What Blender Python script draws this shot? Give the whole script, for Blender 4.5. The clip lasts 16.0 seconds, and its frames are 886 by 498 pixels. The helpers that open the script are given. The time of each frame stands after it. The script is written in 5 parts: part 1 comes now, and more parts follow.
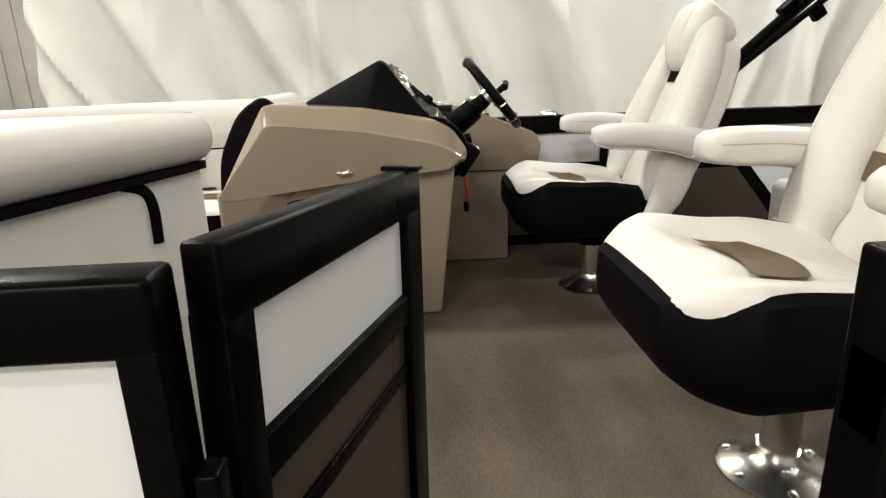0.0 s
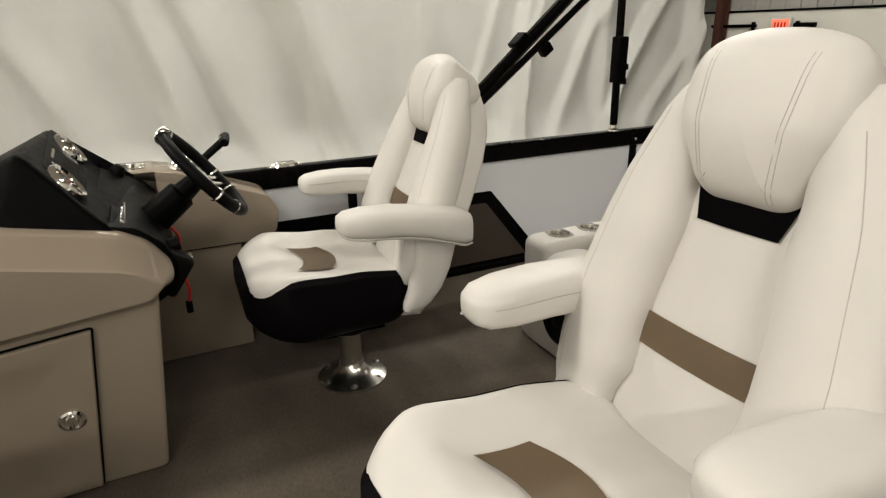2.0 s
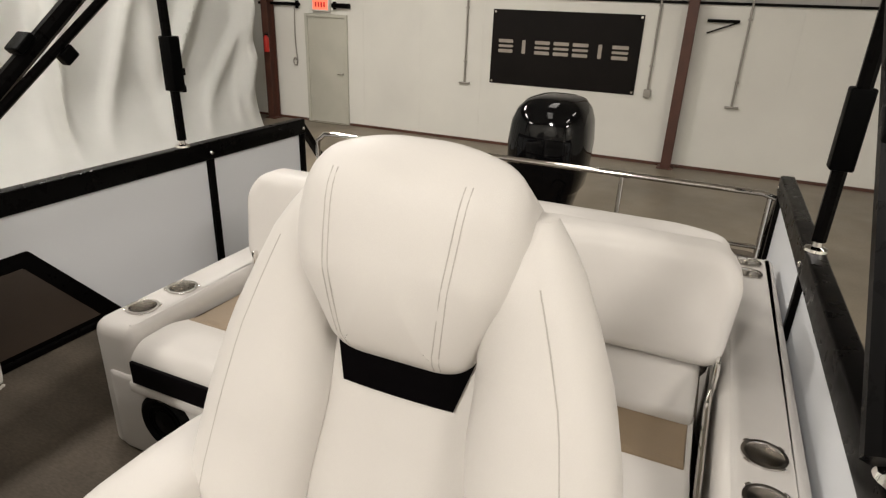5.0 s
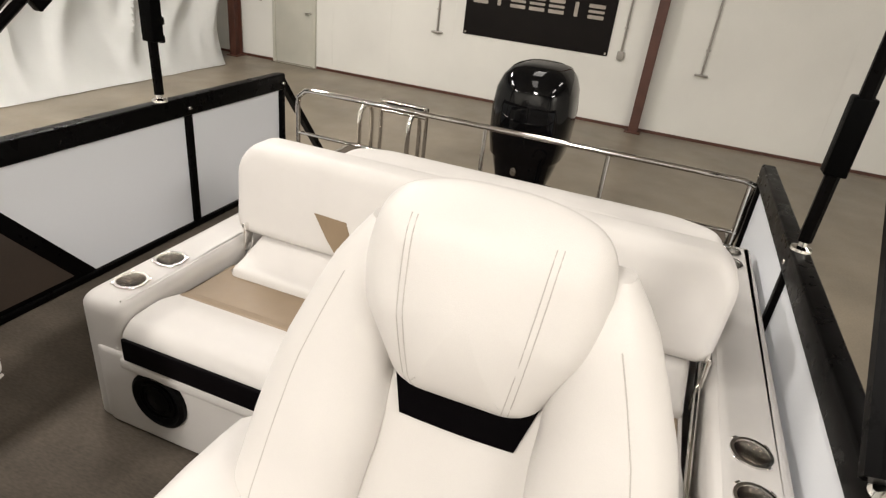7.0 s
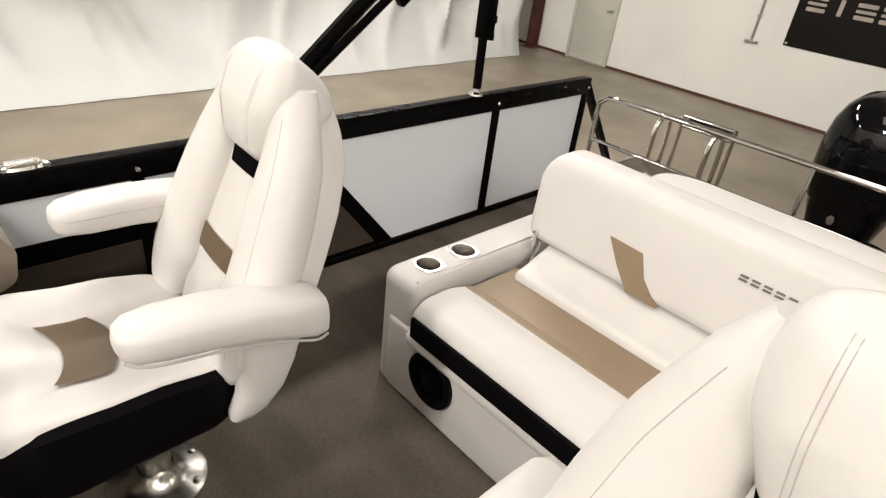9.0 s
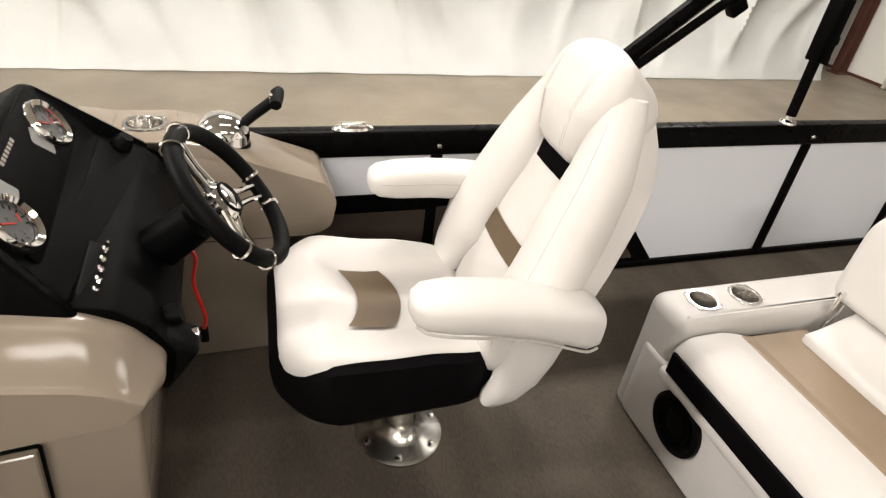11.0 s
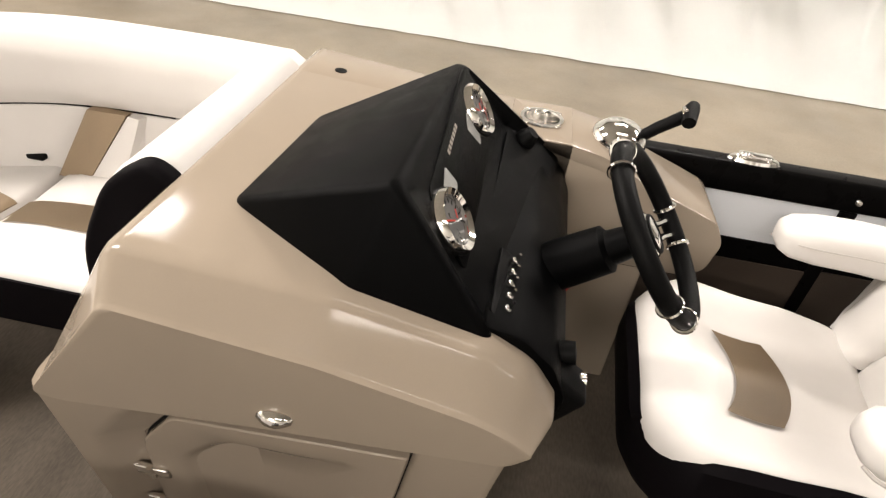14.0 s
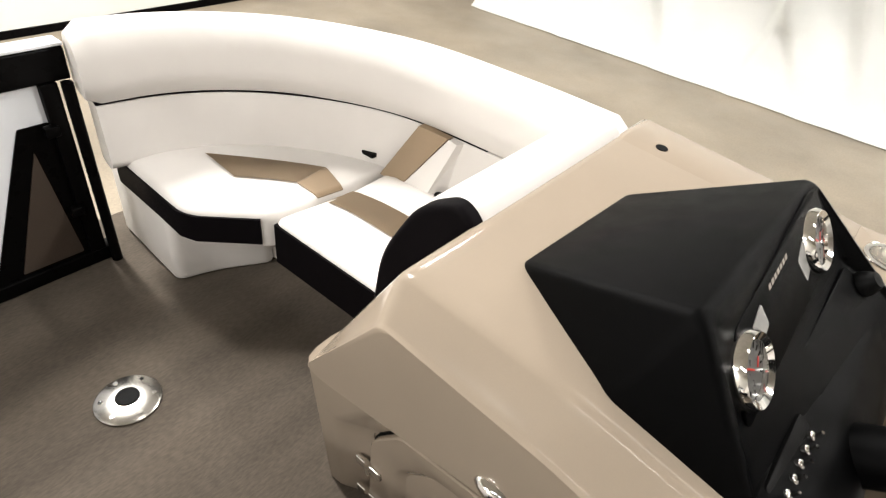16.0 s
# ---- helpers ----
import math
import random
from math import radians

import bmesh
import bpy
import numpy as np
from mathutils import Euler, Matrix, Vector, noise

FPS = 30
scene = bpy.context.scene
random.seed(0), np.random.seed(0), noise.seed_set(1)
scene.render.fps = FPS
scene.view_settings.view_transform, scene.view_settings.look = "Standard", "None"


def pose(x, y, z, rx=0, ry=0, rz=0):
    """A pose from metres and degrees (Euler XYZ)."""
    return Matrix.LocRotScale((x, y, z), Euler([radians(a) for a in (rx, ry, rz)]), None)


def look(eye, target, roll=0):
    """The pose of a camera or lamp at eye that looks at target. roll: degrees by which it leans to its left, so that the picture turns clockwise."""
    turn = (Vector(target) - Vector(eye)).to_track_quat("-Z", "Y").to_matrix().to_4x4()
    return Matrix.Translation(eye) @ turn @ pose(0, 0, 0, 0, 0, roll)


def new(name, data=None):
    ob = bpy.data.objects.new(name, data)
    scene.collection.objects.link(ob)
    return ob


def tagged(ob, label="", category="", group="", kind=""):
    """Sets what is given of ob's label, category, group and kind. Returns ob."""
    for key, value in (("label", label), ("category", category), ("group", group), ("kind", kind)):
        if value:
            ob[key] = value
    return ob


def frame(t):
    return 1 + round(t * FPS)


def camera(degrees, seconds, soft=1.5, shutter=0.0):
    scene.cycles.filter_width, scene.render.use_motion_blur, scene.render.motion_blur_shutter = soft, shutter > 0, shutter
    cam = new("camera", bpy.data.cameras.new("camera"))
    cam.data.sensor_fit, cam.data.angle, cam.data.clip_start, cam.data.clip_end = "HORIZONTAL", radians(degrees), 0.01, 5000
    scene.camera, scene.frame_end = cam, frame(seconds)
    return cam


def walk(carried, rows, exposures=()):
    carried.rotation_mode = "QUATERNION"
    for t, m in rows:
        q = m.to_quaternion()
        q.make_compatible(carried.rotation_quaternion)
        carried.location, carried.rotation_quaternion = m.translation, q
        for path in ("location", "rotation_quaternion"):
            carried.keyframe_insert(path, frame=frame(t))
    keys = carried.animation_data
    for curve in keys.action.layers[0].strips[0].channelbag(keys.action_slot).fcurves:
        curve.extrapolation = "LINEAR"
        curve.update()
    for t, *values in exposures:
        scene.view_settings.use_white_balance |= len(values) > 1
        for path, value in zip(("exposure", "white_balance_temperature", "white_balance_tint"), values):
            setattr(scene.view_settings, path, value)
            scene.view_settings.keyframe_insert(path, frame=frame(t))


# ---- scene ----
cam = camera(73.4, 16.0, soft=1.3)
PATH = [
    (0, (0.051, 0.344, 0.836), (0.139, 2.259, 0.266), -2.0),
    (0.5, (0.101, 0.465, 0.92), (0.202, 2.368, 0.315), -2.3),
    (1, (0.122, 0.599, 0.993), (0.405, 2.467, 0.336), -2.0),
    (1.5, (0.154, 0.694, 1.063), (0.758, 2.472, 0.375), -2.0),
    (2, (0.22, 0.792, 1.119), (1.054, 2.475, 0.433), -0.9),
    (2.5, (0.298, 0.856, 1.187), (1.304, 2.435, 0.483), -1.1),
    (3, (0.352, 0.871, 1.218), (1.513, 2.329, 0.493), -0.5),
    (3.5, (0.399, 0.904, 1.229), (1.717, 2.22, 0.499), 0.2),
    (4, (0.446, 0.954, 1.237), (1.934, 2.061, 0.49), 0.9),
    (4.5, (0.473, 1.027, 1.252), (2.09, 1.935, 0.505), 1.5),
    (4.7, (0.497, 1.058, 1.243), (2.166, 1.876, 0.505), 1.5),
    (6.8, (0.494, 1.211, 1.328), (2.215, 1.705, 0.435), 6.1),
    (7, (0.494, 1.234, 1.33), (2.184, 1.797, 0.42), 6.7),
    (7.5, (0.504, 1.297, 1.326), (2.099, 2.055, 0.387), 7.1),
    (8, (0.508, 1.34, 1.33), (1.991, 2.271, 0.364), 6.8),
    (8.5, (0.505, 1.371, 1.337), (1.875, 2.437, 0.344), 6.8),
    (9, (0.486, 1.405, 1.349), (1.725, 2.608, 0.339), 7.1),
    (9.5, (0.469, 1.43, 1.348), (1.526, 2.776, 0.314), 6.7),
    (10, (0.457, 1.448, 1.342), (1.337, 2.904, 0.29), 6.9),
    (10.2, (0.435, 1.46, 1.35), (1.253, 2.94, 0.282), 7.2),
    (12.3, (0.308, 1.614, 1.297), (0.601, 3.241, 0.171), 6.6),
    (12.5, (0.285, 1.637, 1.294), (0.514, 3.261, 0.15), 6.3),
    (13, (0.214, 1.689, 1.283), (0.33, 3.302, 0.106), 7.0),
    (13.5, (0.142, 1.718, 1.278), (0.141, 3.322, 0.082), 7.2),
    (14, (0.098, 1.734, 1.277), (-0.063, 3.317, 0.065), 7.2),
    (14.5, (0.067, 1.738, 1.284), (-0.255, 3.289, 0.062), 7.1),
    (15, (0.049, 1.746, 1.291), (-0.459, 3.248, 0.073), 6.8),
    (15.5, (0.028, 1.773, 1.307), (-0.693, 3.188, 0.092), 8.0),
    (16, (0.014, 1.78, 1.315), (-0.903, 3.074, 0.096), 7.8),
]
EXPOSURES = [(0.0, -0.64, 6400, 6), (1.0, -0.76, 6550, 6), (2.0, -1.02, 6650, 7), (3.0, -1.1, 6650, 8), (4.7, -0.96, 6600, 10), (6.8, -0.58, 6450, 11), (10.2, -0.47, 6450, 11), (12.3, -0.3, 6550, 13), (13.5, -0.3, 6600, 13), (15.0, -0.25, 6450, 11.5), (16.0, -0.1, 6250, 10)]
walk(cam, [(t, look(eye, target, roll)) for t, eye, target, roll in PATH], EXPOSURES)

from mathutils.bvhtree import BVHTree

# ---- light ----
world = bpy.data.worlds.new("hall_air")
scene.world = world
world.use_nodes = True
world.node_tree.nodes["Background"].inputs[0].default_value = (1.0, 0.95, 0.88, 1)
world.node_tree.nodes["Background"].inputs[1].default_value = 0.085


def ceiling_lamp(x, y, z, sx, sy, power):
    data = bpy.data.lights.new("ceiling_lamp", "AREA")
    data.shape, data.size, data.size_y, data.energy, data.color = "RECTANGLE", sx, sy, power, (1.0, 0.945, 0.875)
    lamp = new("ceiling_lamp", data)
    lamp.matrix_world = pose(x, y, z)
    return lamp


for lx, ly, power in ((-2.4, -4.4, 680), (1.0, -2.0, 150), (5.5, -2.0, 110), (-4.6, 2.6, 800), (1.0, 2.6, 30), (5.5, 2.6, 38), (-4.8, 7.0, 340), (1.0, 6.6, 370), (5.5, 6.6, 640)):
    ceiling_lamp(lx, ly, 4.75, 2.4, 0.5, power)


# ---- materials ----
def material(name, colour, rough=0.5, metal=0.0, grain=0.0, grain_scale=200.0, bump=0.0, bump_scale=300.0, stain=0.0, stain_scale=3.0,
             coat=0.0, emit=0.0, spec=0.5, stretch=None, wrinkle=0.0, wrinkle_scale=14.0):
    """A surface with fine grain, broad stains and relief, in metres."""
    m = bpy.data.materials.new(name)
    m.use_nodes = True
    nt = m.node_tree
    bsdf = nt.nodes["Principled BSDF"]
    bsdf.inputs["Roughness"].default_value = rough
    bsdf.inputs["Metallic"].default_value = metal
    bsdf.inputs["Coat Weight"].default_value = coat
    bsdf.inputs["Coat Roughness"].default_value = 0.06
    bsdf.inputs["Specular IOR Level"].default_value = spec
    base = (*colour, 1)
    bsdf.inputs["Base Color"].default_value = base
    if emit:
        bsdf.inputs["Emission Color"].default_value = base
        bsdf.inputs["Emission Strength"].default_value = emit
    where = nt.nodes.new("ShaderNodeNewGeometry")

    def noise_node(scale, detail):
        n = nt.nodes.new("ShaderNodeTexNoise")
        n.inputs["Scale"].default_value, n.inputs["Detail"].default_value = scale, detail
        source = where.outputs["Position"]
        if stretch:
            drawn = nt.nodes.new("ShaderNodeVectorMath")
            drawn.operation = "MULTIPLY"
            drawn.inputs[1].default_value = stretch
            nt.links.new(source, drawn.inputs[0])
            source = drawn.outputs[0]
        nt.links.new(source, n.inputs["Vector"])
        return n

    socket = None
    for amount, scale, detail in ((grain, grain_scale, 3), (stain, stain_scale, 6)):
        if not amount:
            continue
        n = noise_node(scale, detail)
        ramp = nt.nodes.new("ShaderNodeMapRange")
        ramp.inputs[1].default_value, ramp.inputs[2].default_value = 0.3, 0.7
        ramp.inputs[3].default_value, ramp.inputs[4].default_value = 1 - amount, 1 + amount
        nt.links.new(n.outputs[0], ramp.inputs[0])
        mul = nt.nodes.new("ShaderNodeVectorMath")
        mul.operation = "SCALE"
        if socket is None:
            mul.inputs[0].default_value = colour
        else:
            nt.links.new(socket, mul.inputs[0])
        nt.links.new(ramp.outputs[0], mul.inputs["Scale"])
        socket = mul.outputs[0]
    if socket is not None:
        nt.links.new(socket, bsdf.inputs["Base Color"])
    if stain:
        n = noise_node(stain_scale * 2.3, 5)
        ramp = nt.nodes.new("ShaderNodeMapRange")
        ramp.inputs[3].default_value, ramp.inputs[4].default_value = rough - min(0.12, 0.5 * rough), min(rough + min(0.12, 0.5 * rough), 1)
        nt.links.new(n.outputs[0], ramp.inputs[0])
        nt.links.new(ramp.outputs[0], bsdf.inputs["Roughness"])
    if bump:
        n = noise_node(bump_scale, 2)
        b = nt.nodes.new("ShaderNodeBump")
        b.inputs["Strength"].default_value, b.inputs["Distance"].default_value = bump, 0.002
        nt.links.new(n.outputs[0], b.inputs["Height"])
        nt.links.new(b.outputs[0], bsdf.inputs["Normal"])
        if wrinkle:
            n = noise_node(wrinkle_scale, 2)
            broad = nt.nodes.new("ShaderNodeBump")
            broad.inputs["Strength"].default_value, broad.inputs["Distance"].default_value = wrinkle, 0.02
            nt.links.new(n.outputs[0], broad.inputs["Height"])
            nt.links.new(broad.outputs[0], b.inputs["Normal"])
    return m


VINYL = material("cream_vinyl", (0.59, 0.566, 0.538), 0.5, grain=0.02, grain_scale=900, bump=0.10, bump_scale=700, stain=0.025, stain_scale=7, wrinkle=0.13, wrinkle_scale=11)
VINYL_DARK = material("espresso_vinyl", (0.0035, 0.0028, 0.0034), 0.55, spec=0.035, grain=0.2, grain_scale=800, bump=0.2, bump_scale=700, stain=0.1, stain_scale=6)
VINYL_TAN = material("tan_vinyl", (0.235, 0.17, 0.105), 0.5, grain=0.1, grain_scale=900, bump=0.15, bump_scale=700, stain=0.06, stain_scale=8)
SEAM = material("seam_thread", (0.43, 0.405, 0.375), 0.7, grain=0.15, grain_scale=1500)
GELCOAT = material("tan_gelcoat", (0.258, 0.214, 0.166), 0.10, grain=0.01, grain_scale=400, stain=0.03, stain_scale=4, coat=0.02, spec=0.2)
PLASTIC = material("black_moulded_plastic", (0.001, 0.001, 0.0011), 0.40, spec=0.036, grain=0.15, grain_scale=900, bump=0.25, bump_scale=1100, stain=0.12, stain_scale=9)
GLOSS = material("glossy_black_paint", (0.002, 0.002, 0.0024), 0.05, spec=0.28)
RAIL = material("black_anodised_rail", (0.002, 0.0018, 0.0018), 0.30, spec=0.045, grain=0.15, grain_scale=500, stain=0.12, stain_scale=10, bump=0.05)
CHROME = material("polished_chrome", (0.82, 0.80, 0.77), 0.07, 1.0)
BRUSHED = material("brushed_aluminium", (0.62, 0.60, 0.56), 0.25, 1.0, grain=0.03, grain_scale=500)
PANEL = material("white_fence_skin", (0.74, 0.76, 0.79), 0.34, grain=0.012, grain_scale=300, bump=0.04, bump_scale=30)
PANEL_BROWN = material("brown_fence_skin", (0.045, 0.033, 0.025), 0.38, grain=0.1, grain_scale=300, stain=0.1, stain_scale=4)
CARPET = material("woven_deck", (0.080, 0.066, 0.051), 0.9, grain=0.16, grain_scale=170, bump=0.2, bump_scale=300, stain=0.22, stain_scale=7, spec=0.25, stretch=(1.0, 0.3, 1.0))
CONCRETE = material("sealed_concrete", (0.195, 0.164, 0.122), 0.42, grain=0.1, grain_scale=60, stain=0.22, stain_scale=1.1, bump=0.08, bump_scale=40)
WALLPAINT = material("white_wall_board", (0.66, 0.65, 0.605), 0.6, grain=0.015, grain_scale=90, stain=0.05, stain_scale=0.9)
METALWALL = material("grey_ribbed_metal", (0.36, 0.35, 0.33), 0.5, grain=0.03, grain_scale=50, stain=0.1, stain_scale=1.5)
OXIDE = material("oxide_red_steel", (0.075, 0.028, 0.018), 0.5, grain=0.1, grain_scale=80, stain=0.2, stain_scale=3)
CLOTH = material("white_curtain_cloth", (0.83, 0.835, 0.81), 0.75, grain=0.02, grain_scale=350, bump=0.25, bump_scale=60, stain=0.03, stain_scale=1.6, wrinkle=0.12, wrinkle_scale=5)
DOORPAINT = material("grey_door_paint", (0.44, 0.43, 0.37), 0.45, grain=0.02, grain_scale=80, stain=0.06, stain_scale=2)
BANNER = material("dark_banner_vinyl", (0.006, 0.0045, 0.004), 0.5, spec=0.12, grain=0.1, grain_scale=200, stain=0.2, stain_scale=2)
SILVER = material("silver_print", (0.34, 0.30, 0.26), 0.4, 0.3, stain=0.1, stain_scale=8)
CUPSTEEL = material("cup_steel", (0.62, 0.60, 0.57), 0.16, 1.0, grain=0.03, grain_scale=500)
MARKS = material("dark_grey_thread", (0.13, 0.12, 0.11), 0.6, grain=0.2, grain_scale=900)
RED = material("red_plastic", (0.5, 0.02, 0.012), 0.35, stain=0.1, stain_scale=30)
EXIT = material("exit_sign_face", (1.0, 0.22, 0.13), 0.5, emit=1.1)
DIAL = material("dial_face", (0.07, 0.07, 0.068), 0.3, stain=0.05, stain_scale=40)
RUBBER = material("black_rubber", (0.0025, 0.0025, 0.0025), 0.5, spec=0.07, grain=0.2, grain_scale=700, bump=0.2)
GREYPIPE = material("grey_conduit", (0.33, 0.31, 0.28), 0.45, 0.5, stain=0.1, stain_scale=6)
LABELFILM = material("clear_label_film", (0.26, 0.26, 0.25), 0.15, stain=0.1, stain_scale=30)


# ---- building blocks ----
def part(name, bm, mat, parent=None, label="", smooth=True, kind=""):
    """One mesh object from a bmesh, under a thing or a part."""
    bmesh.ops.recalc_face_normals(bm, faces=bm.faces)
    me = bpy.data.meshes.new(name)
    bm.to_mesh(me)
    bm.free()
    me.materials.append(mat)
    if smooth:
        me.shade_smooth()
        me.set_sharp_from_angle(angle=radians(42))
    ob = new(name, me)
    ob.parent = parent
    return tagged(ob, label, kind=kind)


def thing(name, label, category, group="", at=(0, 0, 0), turn=0):
    ob = new(name)
    ob.empty_display_size = 0.1
    ob.matrix_world = pose(*at, 0, 0, turn)
    return tagged(ob, label, category, group)


def structure(name, bm, mat, label, smooth=True):
    return part(name, bm, mat, None, label, smooth, "structure")


def moved(bm, m):
    bmesh.ops.transform(bm, matrix=m, verts=bm.verts)
    return bm


def bent(bm, f):
    for v in bm.verts:
        v.co = f(v.co)
    return bm


def block(x0, x1, y0, y1, z0, z1, r=0.0, seg=3):
    bm = bmesh.new()
    bmesh.ops.create_cube(bm, size=1, matrix=Matrix.Translation(((x0 + x1) / 2, (y0 + y1) / 2, (z0 + z1) / 2)) @ Matrix.Diagonal((x1 - x0, y1 - y0, z1 - z0, 1)))
    if r:
        bmesh.ops.bevel(bm, geom=bm.edges[:], offset=r, segments=seg, profile=0.5, affect="EDGES", clamp_overlap=True)
    return bm


def merged(*bms):
    """One bmesh of several."""
    out = bms[0]
    for b in bms[1:]:
        me = bpy.data.meshes.new("tmp")
        b.to_mesh(me)
        b.free()
        out.from_mesh(me)
        bpy.data.meshes.remove(me)
    return out


def loft(rings, caps=True, around=True):
    bm = bmesh.new()
    rows = [[bm.verts.new(p) for p in ring] for ring in rings]
    n = len(rows[0])
    for a, b in zip(rows, rows[1:]):
        for i in range(n if around else n - 1):
            j = (i + 1) % n
            bm.faces.new((a[i], a[j], b[j], b[i]))
    if caps:
        bm.faces.new(rows[0][::-1])
        bm.faces.new(rows[-1])
    return bm


def rounded(points, r, seg=5):
    """A closed outline with its corners rounded; r is one radius or one a corner."""
    out, n = [], len(points)
    for i, p in enumerate(points):
        p, a, b = Vector(p), Vector(points[i - 1]), Vector(points[(i + 1) % n])
        ri = r[i] if isinstance(r, (list, tuple)) else r
        d = min(ri, (a - p).length * 0.48, (b - p).length * 0.48)
        s, e = p + (a - p).normalized() * d, p + (b - p).normalized() * d
        for k in range(seg + 1):
            t = k / seg
            out.append(s * (1 - t) ** 2 + p * 2 * t * (1 - t) + e * t**2)
    return out


def offset(outline, d):
    """The outline moved inwards by d."""
    n = len(outline)
    area = sum(outline[i - 1].x * outline[i].y - outline[i].x * outline[i - 1].y for i in range(n))
    sign = 1 if area > 0 else -1
    out = []
    for i in range(n):
        t = outline[(i + 1) % n] - outline[i - 1]
        t = t.normalized() if t.length > 1e-9 else Vector((1, 0))
        out.append(outline[i] + Vector((-t.y, t.x)) * d * sign)
    return out


def slab(outline, h0, h1, r=0.0, crown=0.0, seg=4, low=None, inner=3):
    """A cushion or plate: an outline, raised from h0 to h1, edges rounded by r above and low below, the top crowned."""
    low = r if low is None else low
    outline = [Vector(p) for p in outline]
    rings = []

    def ring(d, h):
        rings.append([(p.x, p.y, h) for p in (offset(outline, d) if d else outline)])

    if low:
        for k in range(seg):
            a = math.pi / 2 * k / seg
            ring(low * (1 - math.sin(a)), h0 + low * (1 - math.cos(a)))
    ring(0, h0 + low)
    ring(0, h1 - r)
    if r:
        for k in range(1, seg + 1):
            a = math.pi / 2 * k / seg
            ring(r * (1 - math.cos(a)), h1 - r + r * math.sin(a))
    if crown:
        last = [Vector(p) for p in rings[-1]]
        mid = sum(last, Vector()) / len(last)
        for k in range(1, inner + 1):
            s = 1 - k / (inner + 0.4)
            rings.append([mid + (p - mid) * s + Vector((0, 0, crown * (1 - s * s))) for p in last])
    return loft(rings)


def densified(outline, step):
    """The outline with its long edges cut into short ones."""
    out = []
    for p, q in zip(outline, outline[1:] + outline[:1]):
        n = max(1, round((q - p).length / step))
        out += [p.lerp(q, k / n) for k in range(n)]
    return out


def swap(bm, order):
    """Turns (a, b, h) of a slab into world axes: order names the source of x, y and z, with signs."""
    def f(c):
        return Vector([c[abs(k) - 1] * (1 if k > 0 else -1) for k in order])
    return bent(bm, f)


def curve_points(points, seg=6):
    """A smooth line through points."""
    pts = [Vector(p) for p in points]
    pts = [pts[0] * 2 - pts[1], *pts, pts[-1] * 2 - pts[-2]]
    out = []
    for a, b, c, d in zip(pts, pts[1:], pts[2:], pts[3:]):
        for k in range(seg):
            t = k / seg
            out.append(0.5 * (2 * b + (c - a) * t + (2 * a - 5 * b + 4 * c - d) * t * t + (3 * b - a - 3 * c + d) * t**3))
    return out + [pts[-2]]


def tube(points, r, n=10, smooth=0, square=False):
    pts = curve_points(points, smooth) if smooth else [Vector(p) for p in points]
    rings = []
    side = None
    for i, p in enumerate(pts):
        t = (pts[min(i + 1, len(pts) - 1)] - pts[max(i - 1, 0)]).normalized()
        if side is None:
            side = t.cross(Vector((0, 0, 1)) if abs(t.z) < 0.9 else Vector((0, 1, 0))).normalized()
        side = (side - t * side.dot(t)).normalized()
        up = t.cross(side)
        ri = r[i] if isinstance(r, (list, tuple)) else r
        ring = []
        for k in range(n):
            a = 2 * math.pi * (k + 0.5) / n
            c, s = math.cos(a), math.sin(a)
            if square:
                m = max(abs(c), abs(s)) ** 0.85
                c, s = c / m, s / m
            ring.append(p + (side * c + up * s) * ri)
        rings.append(ring)
    return loft(rings)


def lathe(profile, n=28, m=None):
    """Turned about z: rows of (radius, height)."""
    rings = [[(r * math.cos(2 * math.pi * k / n), r * math.sin(2 * math.pi * k / n), z) for k in range(n)] for r, z in profile]
    bm = loft(rings)
    return moved(bm, m) if m else bm


def torus(R, r, m, n=44, k=12):
    rings = [[((R + r * math.cos(2 * math.pi * j / k)) * math.cos(2 * math.pi * i / n), (R + r * math.cos(2 * math.pi * j / k)) * math.sin(2 * math.pi * i / n), r * math.sin(2 * math.pi * j / k)) for j in range(k)] for i in range(n + 1)]
    bm = loft(rings, caps=False)
    bmesh.ops.remove_doubles(bm, verts=bm.verts, dist=1e-5)
    return moved(bm, m)


def aim(p, q, spin=0):
    """The pose at p whose z points to q."""
    return Matrix.Translation(p) @ (Vector(q) - Vector(p)).to_track_quat("Z", "Y").to_matrix().to_4x4() @ pose(0, 0, 0, 0, 0, spin)


def slab_with_holes(outline, h0, h1, r, holes, depth=0.085, seg=5):
    """A rounded slab whose flat top has round wells: rows of x, y, radius."""
    bm = slab(outline, h0, h1, r, 0, seg, low=0.004)
    bm.faces.ensure_lookup_table()
    cap = max(bm.faces, key=lambda f: (f.calc_center_median().z, len(f.verts)))
    edges = list(cap.edges)
    bmesh.ops.delete(bm, geom=[cap], context="FACES_ONLY")
    for x, y, rad in holes:
        rings = []
        for z in (h1, h1 - depth):
            rings.append([bm.verts.new((x + rad * math.cos(2 * math.pi * k / 28), y + rad * math.sin(2 * math.pi * k / 28), z)) for k in range(28)])
        for k in range(28):
            bm.faces.new((rings[0][k], rings[0][(k + 1) % 28], rings[1][(k + 1) % 28], rings[1][k]))
        bm.faces.new(rings[1])
        edges += [bm.edges.get((rings[0][k], rings[0][(k + 1) % 28])) for k in range(28)]
    bmesh.ops.triangle_fill(bm, use_beauty=True, edges=edges)
    return bm


